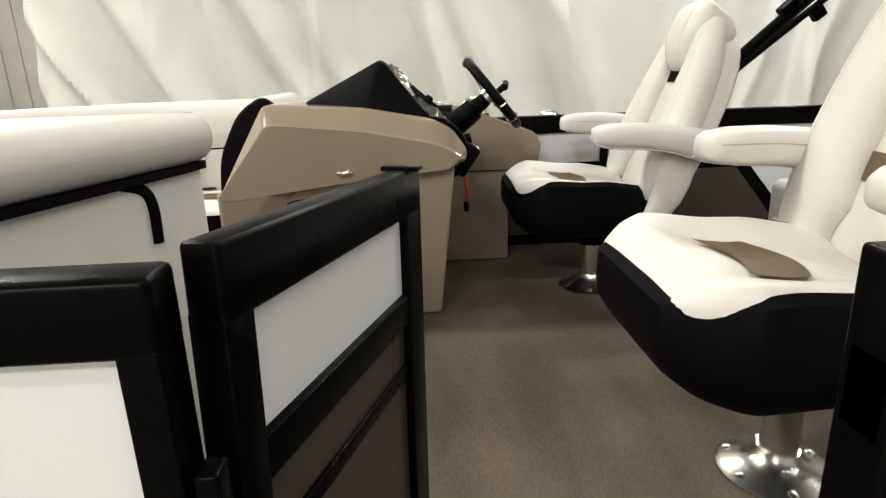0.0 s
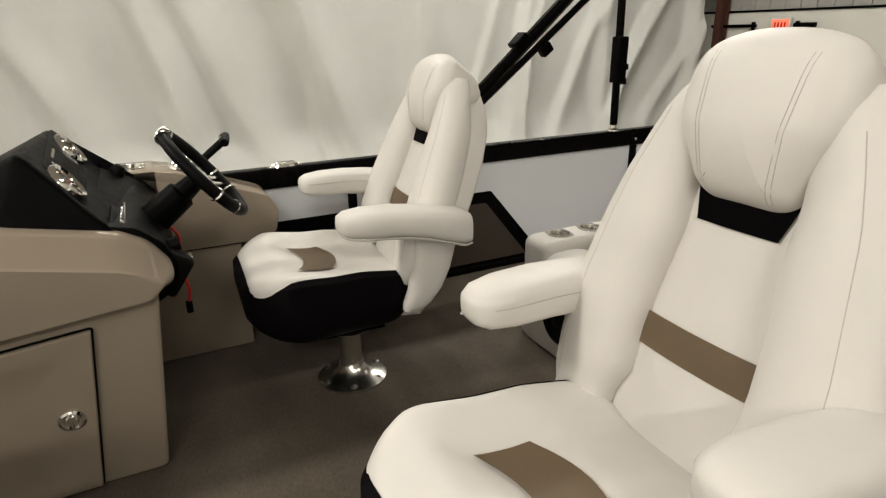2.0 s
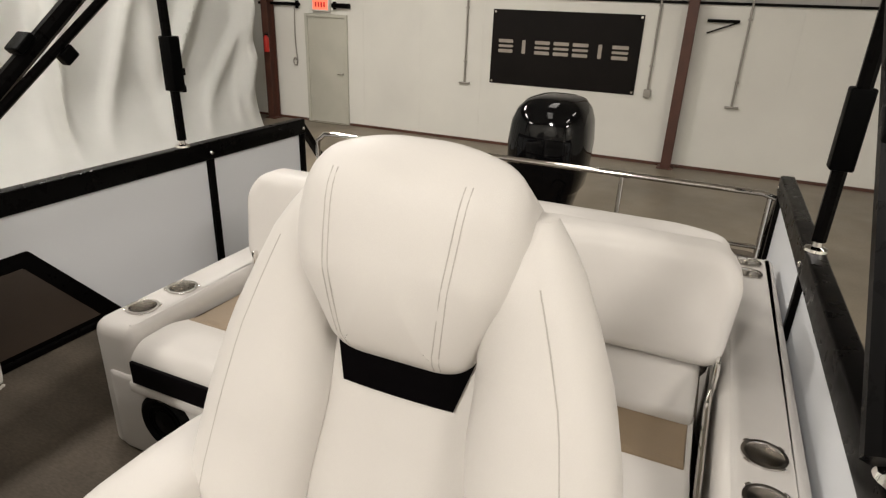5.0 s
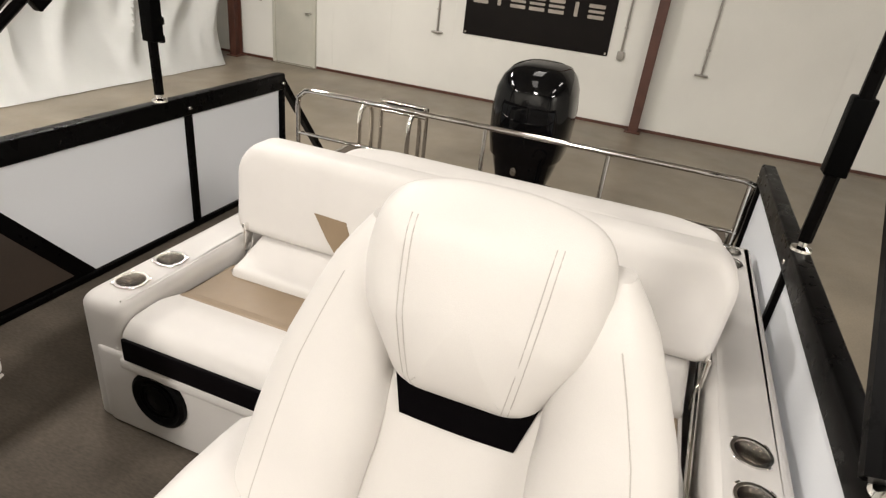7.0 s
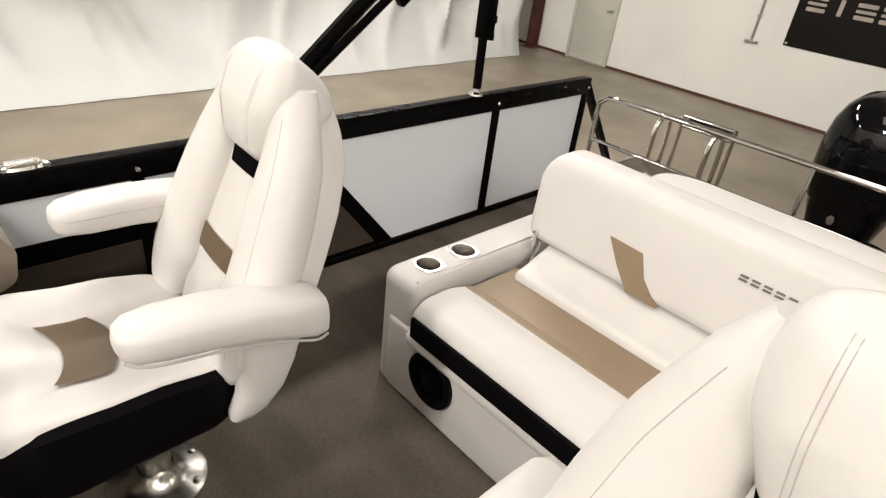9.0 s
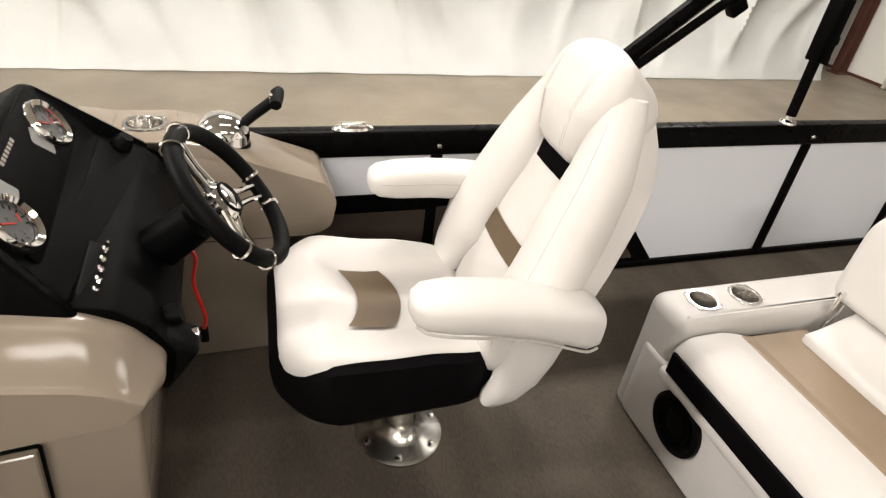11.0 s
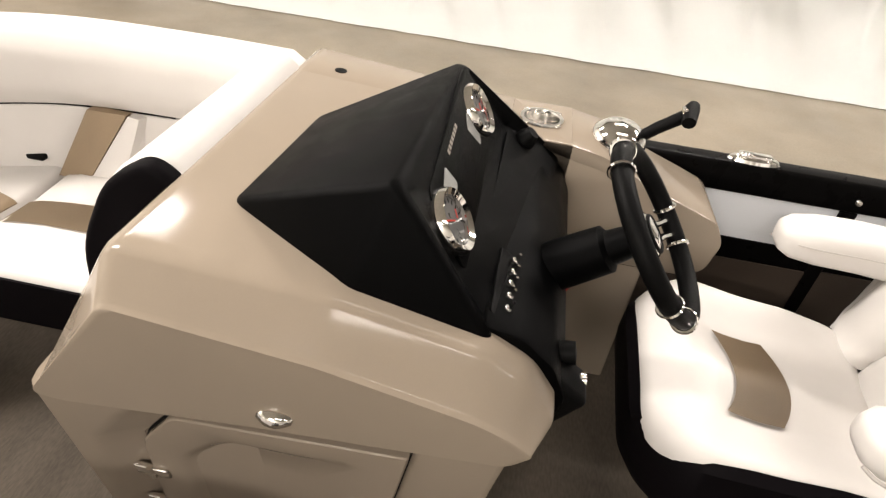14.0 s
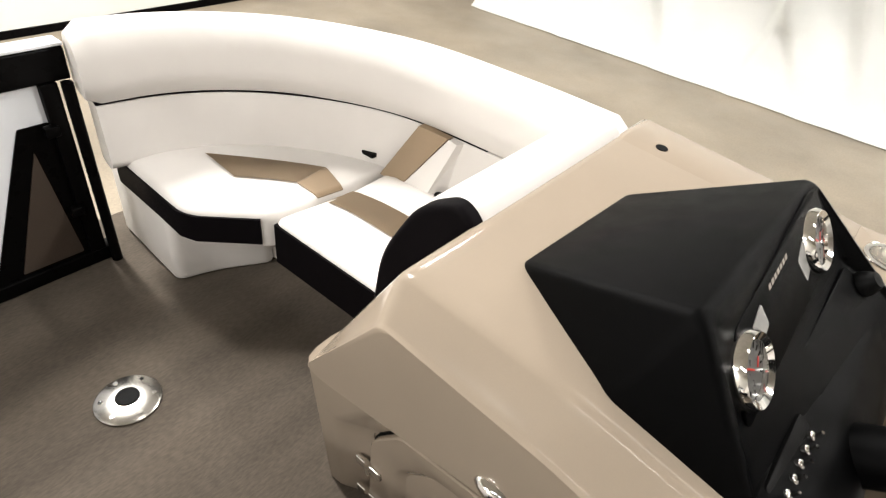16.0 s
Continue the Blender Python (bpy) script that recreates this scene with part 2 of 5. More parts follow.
def cup_holder(at, group, r=0.038, depth=0.075, label="polished steel cup holder sunk into a cream armrest"):
    """A steel cup let into a flat top, with a flange of four lugs."""
    cup = thing("cup_holder", label, "cup holder", group, at)
    n, d = 32, -depth
    part("cup", lathe([(0.002, d), (r * 0.93, d), (r * 0.95, 0.0), (r, 0.004), (r * 1.2, 0.004), (r * 1.22, 0.001), (r * 1.22, -0.002), (r * 0.985, -0.002), (r * 0.985, d - 0.002), (0.002, d - 0.002)], n), CUPSTEEL, cup)
    for a in (45, 135, 225, 315):
        part("lug", moved(block(r * 1.2, r * 1.36, -0.008, 0.008, -0.001, 0.004, 0.0015), pose(0, 0, 0, 0, 0, a)), CHROME, cup)
    return cup


def cloth(corners, h, n=16):
    """A flat inlay between four corners on a crowned seat."""
    a, b, c, d = [Vector((*p, 0)) for p in corners]
    bm = bmesh.new()
    grid = [[bm.verts.new((a.lerp(b, i / n)).lerp(d.lerp(c, i / n), j / 10) + Vector((0, 0, h))) for j in range(11)] for i in range(n + 1)]
    for p, q in zip(grid, grid[1:]):
        for j in range(10):
            bm.faces.new((p[j], p[j + 1], q[j + 1], q[j]))
    return bm


def drape(bm, ob, lift=0.004):
    """Lays an inlay on the upper side of a cushion."""
    tree = BVHTree.FromPolygons([v.co for v in ob.data.vertices], [p.vertices for p in ob.data.polygons])
    for v in bm.verts:
        hit = tree.ray_cast(Vector((v.co.x, v.co.y, 1.5)), Vector((0, 0, -1)))
        if hit[0]:
            v.co.z = hit[0].z + lift
    bmesh.ops.solidify(bm, geom=bm.faces[:], thickness=0.003)
    return bm

# ---- hall ----
GROUND, WALL_X, CURTAIN_Y = -1.13, 10.94, 9.2
structure("floor", block(-9, 11.2, -6, 12, GROUND - 0.2, GROUND), CONCRETE, "brown sealed concrete hall floor with faint stains", False)
structure("ceiling", block(-9, 11.2, -6, 12, 5.2, 5.4), METALWALL, "grey metal hall ceiling", False)
structure("wall_aft", block(WALL_X, WALL_X + 0.2, -6, 12, GROUND, 1.38), WALLPAINT, "white boarded lower wall of the hall", False)
structure("wall_aft_upper", merged(block(WALL_X + 0.06, WALL_X + 0.2, -6, 12, 1.42, 5.2), *[block(WALL_X + 0.03, WALL_X + 0.06, -6 + 0.3 * k, -5.94 + 0.3 * k, 1.42, 5.2) for k in range(60)]), METALWALL, "grey ribbed metal upper wall", False)
structure("trim", block(WALL_X - 0.03, WALL_X + 0.1, -6, 12, 1.38, 1.42), RAIL, "black trim between wall board and metal", False)
for k in range(14):
    part("panel", block(WALL_X - 0.004, WALL_X - 0.0005, -6 + 1.22 * k + 0.004, -4.78 + 1.22 * k - 0.004, GROUND + 0.05, 1.37), WALLPAINT, bpy.data.objects["wall_aft"], smooth=False)
structure("baseboard", block(WALL_X - 0.012, WALL_X - 0.005, -6, 12, GROUND, GROUND + 0.05), OXIDE, "dark base strip of the wall", False)
structure("wall_bow", merged(block(-7.2, -7.0, -6, 12, GROUND + 0.08, 5.2)), WALLPAINT, "white wall beyond the bow", False)
structure("baseboard_bow", block(-7.2, -6.985, -6, 12, GROUND, GROUND + 0.08), RAIL, "dark base strip of the bow wall", False)
structure("wall_port", block(-9, 11.2, -6, -5.8, GROUND, 5.2), WALLPAINT, "plain white wall of the hall", False)
structure("wall_starboard", merged(block(-9, 11.2, 10.6, 10.8, GROUND, 5.2), *[block(-7 + 0.3 * k, -6.94 + 0.3 * k, 10.57, 10.6, GROUND, 5.2) for k in range(60)]), METALWALL, "grey ribbed metal wall behind the curtain", False)
for k in range(5):
    part("bolt", lathe([(0.001, 0), (0.03, 0), (0.026, 0.02), (0.001, 0.024)], 10, pose(-5.75, 10.57, -0.2 + 0.45 * k, 90)), RAIL, bpy.data.objects["wall_starboard"])


def column(x, y, label):
    c = thing("steel_column", label, "column", "hall columns", (x, y, GROUND))
    part("flange", block(-0.012, 0.0, -0.075, 0.075, 0, 6.3), OXIDE, c, smooth=False)
    part("flange", block(0.19, 0.202, -0.075, 0.075, 0, 6.3), OXIDE, c, smooth=False)
    part("web", block(0.0, 0.19, -0.006, 0.006, 0, 6.3), OXIDE, c, smooth=False)
    part("base_plate", block(-0.06, 0.25, -0.13, 0.13, 0.001, 0.02, 0.004), OXIDE, c)
    return c


column(WALL_X - 0.21, 1.60, "oxide-brown steel column against the white wall")
column(WALL_X - 0.26, 9.56, "oxide-brown steel column beside the curtain's end")
extinguisher = thing("fire_extinguisher", "small red fire extinguisher hung on the steel column", "extinguisher", "", (WALL_X - 0.34, 9.50, 0.42))
part("bottle", lathe([(0.001, -0.2), (0.05, -0.2), (0.055, -0.18), (0.055, 0.06), (0.03, 0.1), (0.016, 0.12), (0.001, 0.12)], 18), RED, extinguisher)
part("valve", merged(block(-0.015, 0.015, -0.05, 0.02, 0.12, 0.15, 0.004), block(-0.01, 0.01, -0.06, 0.0, 0.16, 0.17, 0.003), block(0.03, 0.08, -0.012, 0.012, -0.1, 0.05, 0.003)), RAIL, extinguisher)

# Door in the aft wall
door = tagged(new("door_1"), "grey painted steel door, closed, in a light frame", "door", kind="structure")
door.matrix_world = pose(WALL_X, 8.27, GROUND)
part("door_leaf", block(-0.02, -0.008, -0.43, 0.43, 0.02, 2.05, 0.003), DOORPAINT, door)
part("door_frame", merged(block(-0.05, -0.006, 0.43, 0.49, 0, 2.11, 0.004), block(-0.05, -0.006, -0.49, -0.43, 0, 2.11, 0.004), block(-0.05, -0.006, -0.43, 0.43, 2.05, 2.11, 0.004)), DOORPAINT, door)
part("door_handle", merged(lathe([(0.001, 0), (0.03, 0), (0.03, 0.01), (0.001, 0.012)], 16, aim((-0.02, -0.36, 1.0), (-1, -0.36, 1.0))), tube([(-0.03, -0.36, 1.0), (-0.06, -0.36, 1.0), (-0.065, -0.26, 1.0)], 0.009)), BRUSHED, door)
part("sill", block(-0.12, -0.006, -0.49, 0.49, 0.001, 0.015), BRUSHED, door, smooth=False)

exit_sign = thing("exit_sign", "small lit orange-red exit sign in a pale box", "sign", "", (WALL_X - 0.09, 8.34, 1.15))
part("housing", block(0, 0.08, -0.20, 0.20, -0.12, 0.12, 0.01), WALLPAINT, exit_sign)
part("face", block(-0.008, -0.001, -0.17, 0.17, -0.09, 0.09, 0.003), EXIT, exit_sign)
part("letter_bars", merged(*[block(-0.012, -0.009, 0.08 - 0.065 * k, 0.115 - 0.065 * k, -0.045, 0.045) for k in range(4)]), RED, exit_sign, smooth=False)
pipe = thing("wall_pipe", "black horizontal pipe with brackets above the door", "pipe", "", (WALL_X - 0.06, 8.6, 1.14))
part("pipe_run", tube([(0, 1.25, 0), (0, 0.25, 0)], 0.03), RAIL, pipe)
part("pipe_run", tube([(0, -0.52, 0), (0, -0.9, 0)], 0.045), RAIL, pipe)
part("bracket", block(-0.02, 0.05, 0.3, 0.34, -0.08, 0.07, 0.005), RAIL, pipe)
part("bracket", block(-0.02, 0.05, -0.58, -0.54, -0.07, 0.07, 0.005), RAIL, pipe)
hose = thing("hanging_cord", "thin dark cord hanging on the wall beside the door", "cord", "", (WALL_X - 0.03, 9.0, 1.1))
part("cord", tube([(0, 0, 0), (0, 0.02, -0.6), (0, -0.01, -1.05), (0, 0.05, -1.12), (0, 0.09, -1.05), (0, 0.05, -0.98), (0, 0.0, -1.02)], 0.012, 8, 6), GREYPIPE, hose)


def conduit(y, z0, plate, label):
    c = thing("wall_conduit", label, "conduit", "wall conduits", (WALL_X - 0.03, y, z0))
    part("pipe_run", tube([(0, 0, 0), (0, 0, 5.1 - z0)], 0.017, 8), GREYPIPE, c)
    for k in range(3):
        part("clip", block(-0.022, 0.024, -0.03, 0.03, 0.35 + 0.9 * k, 0.375 + 0.9 * k, 0.004), GREYPIPE, c)
    if plate == "foot":
        part("foot_bar", block(-0.03, 0.025, -0.10, 0.10, -0.03, 0.0, 0.006), GREYPIPE, c)
    else:
        part("outlet_box", block(-0.03, 0.025, -0.055, 0.055, -0.13, 0.0, 0.006), GREYPIPE, c)


conduit(5.29, -0.06, "foot", "thin grey conduit ending in a short bar on the white wall")
conduit(2.08, 0.08, "box", "thin pale conduit ending in an outlet box beside the banner")
conduit(0.80, -0.07, "foot", "thin grey conduit ending in a short bar on the white wall")
shelf_arm = thing("wall_bracket", "short dark bracket arm fixed on the wall by a column", "bracket", "", (WALL_X - 0.02, 1.38, 1.16))
part("arm", block(-0.05, 0.01, -0.45, 0.0, -0.025, 0.02, 0.006), RAIL, shelf_arm)
part("stay", tube([(-0.02, -0.42, -0.02), (-0.02, -0.02, -0.18)], 0.012, 8), RAIL, shelf_arm)

banner = thing("wall_banner", "dark brown banner with silver marks on the white wall", "banner", "", (WALL_X - 0.012, 3.55, -0.03))
part("sheet", swap(slab(rounded([(-1.26, 0), (1.26, 0), (1.26, 1.23), (-1.26, 1.23)], 0.01), -0.004, 0.004), (3, 1, 2)), BANNER, banner, smooth=False)
for k, w in enumerate((0.13, 0.03, 0.13, 0.13, 0.13, 0.03, 0.13)):
    y = 1.0 - 0.325 * k
    bars = ((0.0, 0.22),) if w < 0.1 else ((0.0, 0.055), (0.165, 0.22), (0.09, 0.13))
    part("silver_mark", merged(*[moved(swap(slab(rounded([(-w, a), (w, a), (w, b), (-w, b)], 0.015), 0.005, 0.010), (-3, 1, 2)), Matrix.Translation((0, y, 0.53))) for a, b in bars]), SILVER, banner)
for y in (-1.22, 1.22):
    for z in (0.04, 1.19):
        part("eyelet", lathe([(0.001, 0), (0.02, 0), (0.02, 0.006), (0.001, 0.006)], 12, aim((-0.005, y, z), (-1, y, z))), BRUSHED, banner)


# Curtain: one hung cloth with folds that grow downwards, sagging swags and pressed creases
def curtain_cloth():
    bm = bmesh.new()
    nx, nz = 420, 70
    rng = random.Random(11)
    pleats = [(-5.0 + 0.62 * k + rng.uniform(-0.2, 0.2), (rng.uniform(0.25, 0.6) if k % 3 else rng.uniform(-0.12, 0.12)) * (1 if k < 16 else -1), rng.uniform(0.16, 0.40), rng.uniform(0.09, 0.26)) for k in range(27)]
    x0, x1, z0, z1 = -5.25, 9.85, GROUND + 0.012, 5.0
    grid = []
    for j in range(nz + 1):
        v = j / nz
        z = z0 + (z1 - z0) * v
        row = []
        for i in range(nx + 1):
            x = x0 + (x1 - x0) * i / nx
            lean = 0.35 * (z - 1) * math.sin(x * 0.55 + 0.6)
            q = x + lean
            fold = 0.12 * noise.noise((q * 0.6, z * 0.08, 3.0)) + 0.04 * noise.noise((q * 1.9, z * 0.14, 9.0))
            swag = 0.03 * noise.noise((x * 1.1 + z * 0.5, z * 0.35 - x * 0.2, 5.0))
            for foot, slant, wide, proud in pleats:
                d = x - foot + slant * (z - GROUND) + 0.12 * noise.noise((z * 0.8, foot, 2.0))
                swag -= proud * (math.exp(-((d / wide) ** 2)) if d > 0 else math.exp(-((d / (0.42 * wide)) ** 2)))
            hem = min(1.0, max(0.12, (z - z0) / 0.8))
            crease = 0.02 * math.exp(-((z - 0.55 - 0.05 * math.sin(x * 1.7)) / 0.016) ** 2) + 0.018 * math.exp(-((z - 1.45 - 0.06 * math.sin(x * 1.3 + 1)) / 0.016) ** 2)
            crease *= max(0.0, min(1.0, 6 * math.sin(x * 1.7 + 2 * math.sin(x * 0.9)) - 2.5))
            end = min(1.0, (x1 - x) / 1.6)
            out = (0.26 + 0.36 * end) * max(0.0, 1 - v * 6.5) ** 1.7
            row.append(bm.verts.new((x, CURTAIN_Y + (fold + swag) * hem - crease - out + 0.15 + 0.35 * end, z)))
        grid.append(row)
    for a, b in zip(grid, grid[1:]):
        for i in range(nx):
            bm.faces.new((a[i], a[i + 1], b[i + 1], b[i]))
    bmesh.ops.solidify(bm, geom=bm.faces[:], thickness=0.004)
    return bm


curtain = thing("curtain", "tall white cloth curtain hanging in loose folds to the floor", "curtain", "", (0, 0, 0))
part("cloth", curtain_cloth(), CLOTH, curtain)
part("curtain_rod", tube([(-5.4, CURTAIN_Y + 0.1, 5.02), (10.4, CURTAIN_Y + 0.1, 5.02)], 0.025), GREYPIPE, curtain)

# ---- boat: deck, pontoons and trailer bunks under it ----
STBD, PORT, RAILTOP = 3.18, 0.74, 0.625
deck_outline = rounded([(-1.9, PORT - 0.03), (4.1, PORT - 0.03), (4.1, STBD + 0.03), (-1.9, STBD + 0.03)], 0.05)
structure("deck", slab(deck_outline, -0.06, 0.0), CARPET, "brown-grey woven vinyl boat deck, slightly mottled", False)
structure("deck_edge", merged(block(-1.92, 4.12, STBD + 0.031, STBD + 0.05, -0.1, 0.004, 0.003), block(-1.92, 4.12, PORT - 0.05, PORT - 0.031, -0.1, 0.004, 0.003)), BRUSHED, "aluminium edging of the boat deck")
for y in (1.1, 2.82):
    pontoon = thing("pontoon", "bare aluminium pontoon tube under the deck", "pontoon", "pontoons", (0, y, -0.44))
    part("tube", tube([(-2.6, 0, 0.18), (-2.3, 0, 0.06), (-1.9, 0, 0), (3.9, 0, 0), (3.95, 0, 0)], [0.03, 0.2, 0.32, 0.32, 0.3], 24), BRUSHED, pontoon)
    for k in range(7):
        part("bracket", block(-1.6 + 0.8 * k, -1.56 + 0.8 * k, -0.15, 0.15, 0.28, 0.379), BRUSHED, pontoon, smooth=False)
    part("bunk", block(-1.5, 3.5, -0.12, 0.12, -0.69, -0.33, 0.01), RUBBER, pontoon)


def fence(name, label, y, side, sections, graphics, x_top0, x_top1):
    """A rail fence along the boat; side is +1 where its inner face looks towards -y."""
    f = thing(name, label, "fence", "boat fences", (0, y, 0))
    part("top_rail", block(x_top0, x_top1, -0.028, 0.028, 0.542, RAILTOP, 0.008), RAIL, f)
    part("bottom_rail", block(x_top0, x_top1, -0.022, 0.022, 0.001, 0.03, 0.005), RAIL, f)
    for x in sorted({a for s in sections for a in s}):
        part("post", block(x - 0.018, x + 0.018, -0.024, 0.024, 0.03, 0.542, 0.004), RAIL, f)
        part("bolt", lathe([(0.001, 0), (0.009, 0), (0.007, 0.005), (0.001, 0.006)], 10, aim((x, -side * 0.029, 0.575), (x, -side, 0.575))), BRUSHED, f)
    for a, b in sections:
        part("panel", block(a + 0.018, b - 0.018, -0.006, 0.006, 0.03, 0.542), PANEL, f, smooth=False)
    for outline, mat, h in graphics:
        part("graphic", swap(slab(rounded(outline, 0.006, 2), 0.006, h), (1, -3 * side, 2)), mat, f, smooth=False)
    return f


stbd = fence("fence", "black rail fence with white panels and a dark slanted graphic", STBD, 1,
             [(-0.35, 0.385), (0.385, 0.97), (0.97, 2.535), (2.535, 3.23)],
             [([(0.40, 0.03), (0.952, 0.03), (0.952, 0.40), (0.40, 0.40)], RAIL, 0.012), ([(0.40, 0.05), (0.952, 0.05), (0.952, 0.335), (0.40, 0.335)], PANEL_BROWN, 0.016),
              ([(0.99, 0.03), (1.97, 0.03), (1.66, 0.40), (0.99, 0.40)], RAIL, 0.012), ([(0.99, 0.05), (1.87, 0.05), (1.63, 0.345), (0.99, 0.345)], PANEL_BROWN, 0.016)],
             -0.4, 3.25)
part("end_stay", tube([(3.235, 0, 0.6), (3.70, 0, 0.02)], 0.024, 4), RAIL, stbd)
part("cleat", merged(lathe([(0.001, 0), (0.05, 0), (0.045, 0.008), (0.02, 0.014), (0.001, 0.016)], 20, pose(0.70, 0, RAILTOP) @ Matrix.Diagonal((1.3, 0.5, 1, 1))), block(0.66, 0.74, -0.012, 0.012, RAILTOP + 0.008, RAILTOP + 0.02, 0.005)), CHROME, stbd)
port = fence("fence", "black rail fence with grey-white panels behind the port armrest", PORT, -1, [(0.42, 1.25), (1.25, 2.4), (2.4, 3.3)], [], 0.395, 3.34)
part("end_stay", tube([(3.32, 0, 0.6), (3.70, 0, 0.02)], 0.024, 4), RAIL, port)
part("gate_post", block(0.395, 0.445, -0.03, 0.03, 0.001, 0.70, 0.005), RAIL, port)
bow_port = thing("fence", "short black-framed white fence beside the open gate", "fence", "boat fences", (0, PORT + 0.05, 0))
part("top_rail", block(-1.75, -0.146, -0.026, 0.026, 0.632, 0.699, 0.008), RAIL, bow_port)
part("bottom_rail", block(-1.75, -0.14, -0.022, 0.022, 0.001, 0.04, 0.005), RAIL, bow_port)
for x in (-1.72, -0.9, -0.165):
    part("post", block(x - 0.017, x + 0.017, -0.0255, 0.0255, 0.04, 0.64, 0.003), RAIL, bow_port)
part("panel", block(-1.7, -0.92, -0.006, 0.006, 0.04, 0.63), PANEL, bow_port, smooth=False)
part("panel", block(-0.882, -0.183, -0.006, 0.006, 0.04, 0.63), PANEL, bow_port, smooth=False)
part("hinge", block(-0.138, -0.118, -0.03, 0.0, 0.46, 0.53, 0.004), RAIL, bow_port)


def gate(name, label, at, turn, length, height, split):
    """A swung gate leaf: black frame, white upper panel, dark brown lower panel."""
    g = thing(name, label, "gate", "boat gates", at, turn)
    part("gate_frame", merged(block(0, length, -0.02, 0.02, height - 0.075, height, 0.006), block(0, length, -0.018, 0.018, 0.035, 0.07, 0.005),
                              block(0, 0.045, -0.0195, 0.0195, 0.03, height - 0.065, 0.003), block(length - 0.075, length, -0.0195, 0.0195, 0.03, height - 0.065, 0.003),
                              block(0.045, length - 0.075, -0.017, 0.017, split - 0.05, split, 0.004)), RAIL, g)
    part("panel", block(0.045, length - 0.075, -0.005, 0.005, split, height - 0.075), PANEL, g, smooth=False)
    part("panel", block(0.045, length - 0.075, -0.005, 0.005, 0.06, split - 0.05), PANEL_BROWN, g, "dark brown lower panel", smooth=False)
    part("latch", merged(block(length - 0.055, length - 0.02, -0.032, 0.032, height - 0.002, height + 0.006, 0.002)), RAIL, g)
    part("slat", merged(block(0.06, length - 0.05, -0.012, 0.012, split - 0.15, split - 0.125, 0.003)), RAIL, g)
    return g


gate("side_gate", "open black-framed gate with a white and a brown panel", (-0.142, 0.80, 0.006), 72, 0.570, 0.705, 0.498)
bpy.data.objects["side_gate"].matrix_world = pose(-0.142, 0.80, 0.003, 0, 0, 72) @ pose(0, 0, 0, 0, 2.6, 0)

# Bimini struts
def bimini(name, y, diagonals, label):
    b = thing(name, label, "canopy frame", "canopy frames", (2.40, y, RAILTOP))
    part("mount", merged(lathe([(0.001, 0), (0.032, 0), (0.03, 0.008), (0.014, 0.014), (0.012, 0.03), (0.001, 0.034)], 18)), CHROME, b)
    part("strut", tube([(0, 0, 0.03), (-0.01, 0, 0.6), (-0.03, 0, 1.4)], 0.019, 8, square=True), RAIL, b)
    part("clamp", merged(block(-0.028, 0.03, -0.03, 0.03, 0.24, 0.46, 0.006), block(0.03, 0.055, -0.015, 0.015, 0.30, 0.33, 0.004), block(0.03, 0.05, -0.015, 0.015, 0.23, 0.26, 0.004)), PLASTIC, b)
    if diagonals:
        part("foot", lathe([(0.001, 0), (0.035, 0), (0.03, 0.01), (0.015, 0.03), (0.001, 0.032)], 18, Matrix.Translation((-1.005, 0, 0))), CHROME, b)
        part("diagonal_tube", tube([(-1.005, -0.01, 0.03), (-0.12, -0.01, 0.72), (0.54, -0.01, 1.26)], 0.016, 8), RAIL, b)
        part("diagonal_tube", tube([(-1.015, 0.03, 0.03), (-0.32, 0.03, 0.63), (0.14, 0.03, 1.06), (0.44, 0.03, 1.34)], 0.028, 8, square=True), RAIL, b)
        part("clip", moved(block(-0.03, 0.03, -0.02, 0.02, -0.06, -0.012, 0.006), Matrix.Translation((-0.48, -0.01, 0.44)) @ pose(0, 0, 0, 0, -38, 0)), PLASTIC, b)
        part("clip", moved(block(-0.02, 0.06, -0.034, 0.034, 0.012, 0.04, 0.006), Matrix.Translation((-0.58, 0.03, 0.42)) @ pose(0, 0, 0, 0, -42, 0)), PLASTIC, b)
    return b


bimini("bimini_frame", STBD, True, "folded black canopy frame tubes standing on the starboard rail")
bimini("bimini_frame", PORT, True, "folded black canopy frame tubes standing on the port rail")


# ---- captain's chairs ----
def back_width(z):
    """Half the width of the backrest at a height over the seat."""
    rows = ((-0.22, 0.20), (-0.12, 0.25), (0.0, 0.276), (0.12, 0.280), (0.2, 0.272), (0.3, 0.254), (0.38, 0.232), (0.45, 0.203), (0.5, 0.180), (0.545, 0.148), (0.58, 0.11), (0.6, 0.07))
    return float(np.interp(z, [a for a, _ in rows], [b for _, b in rows]))


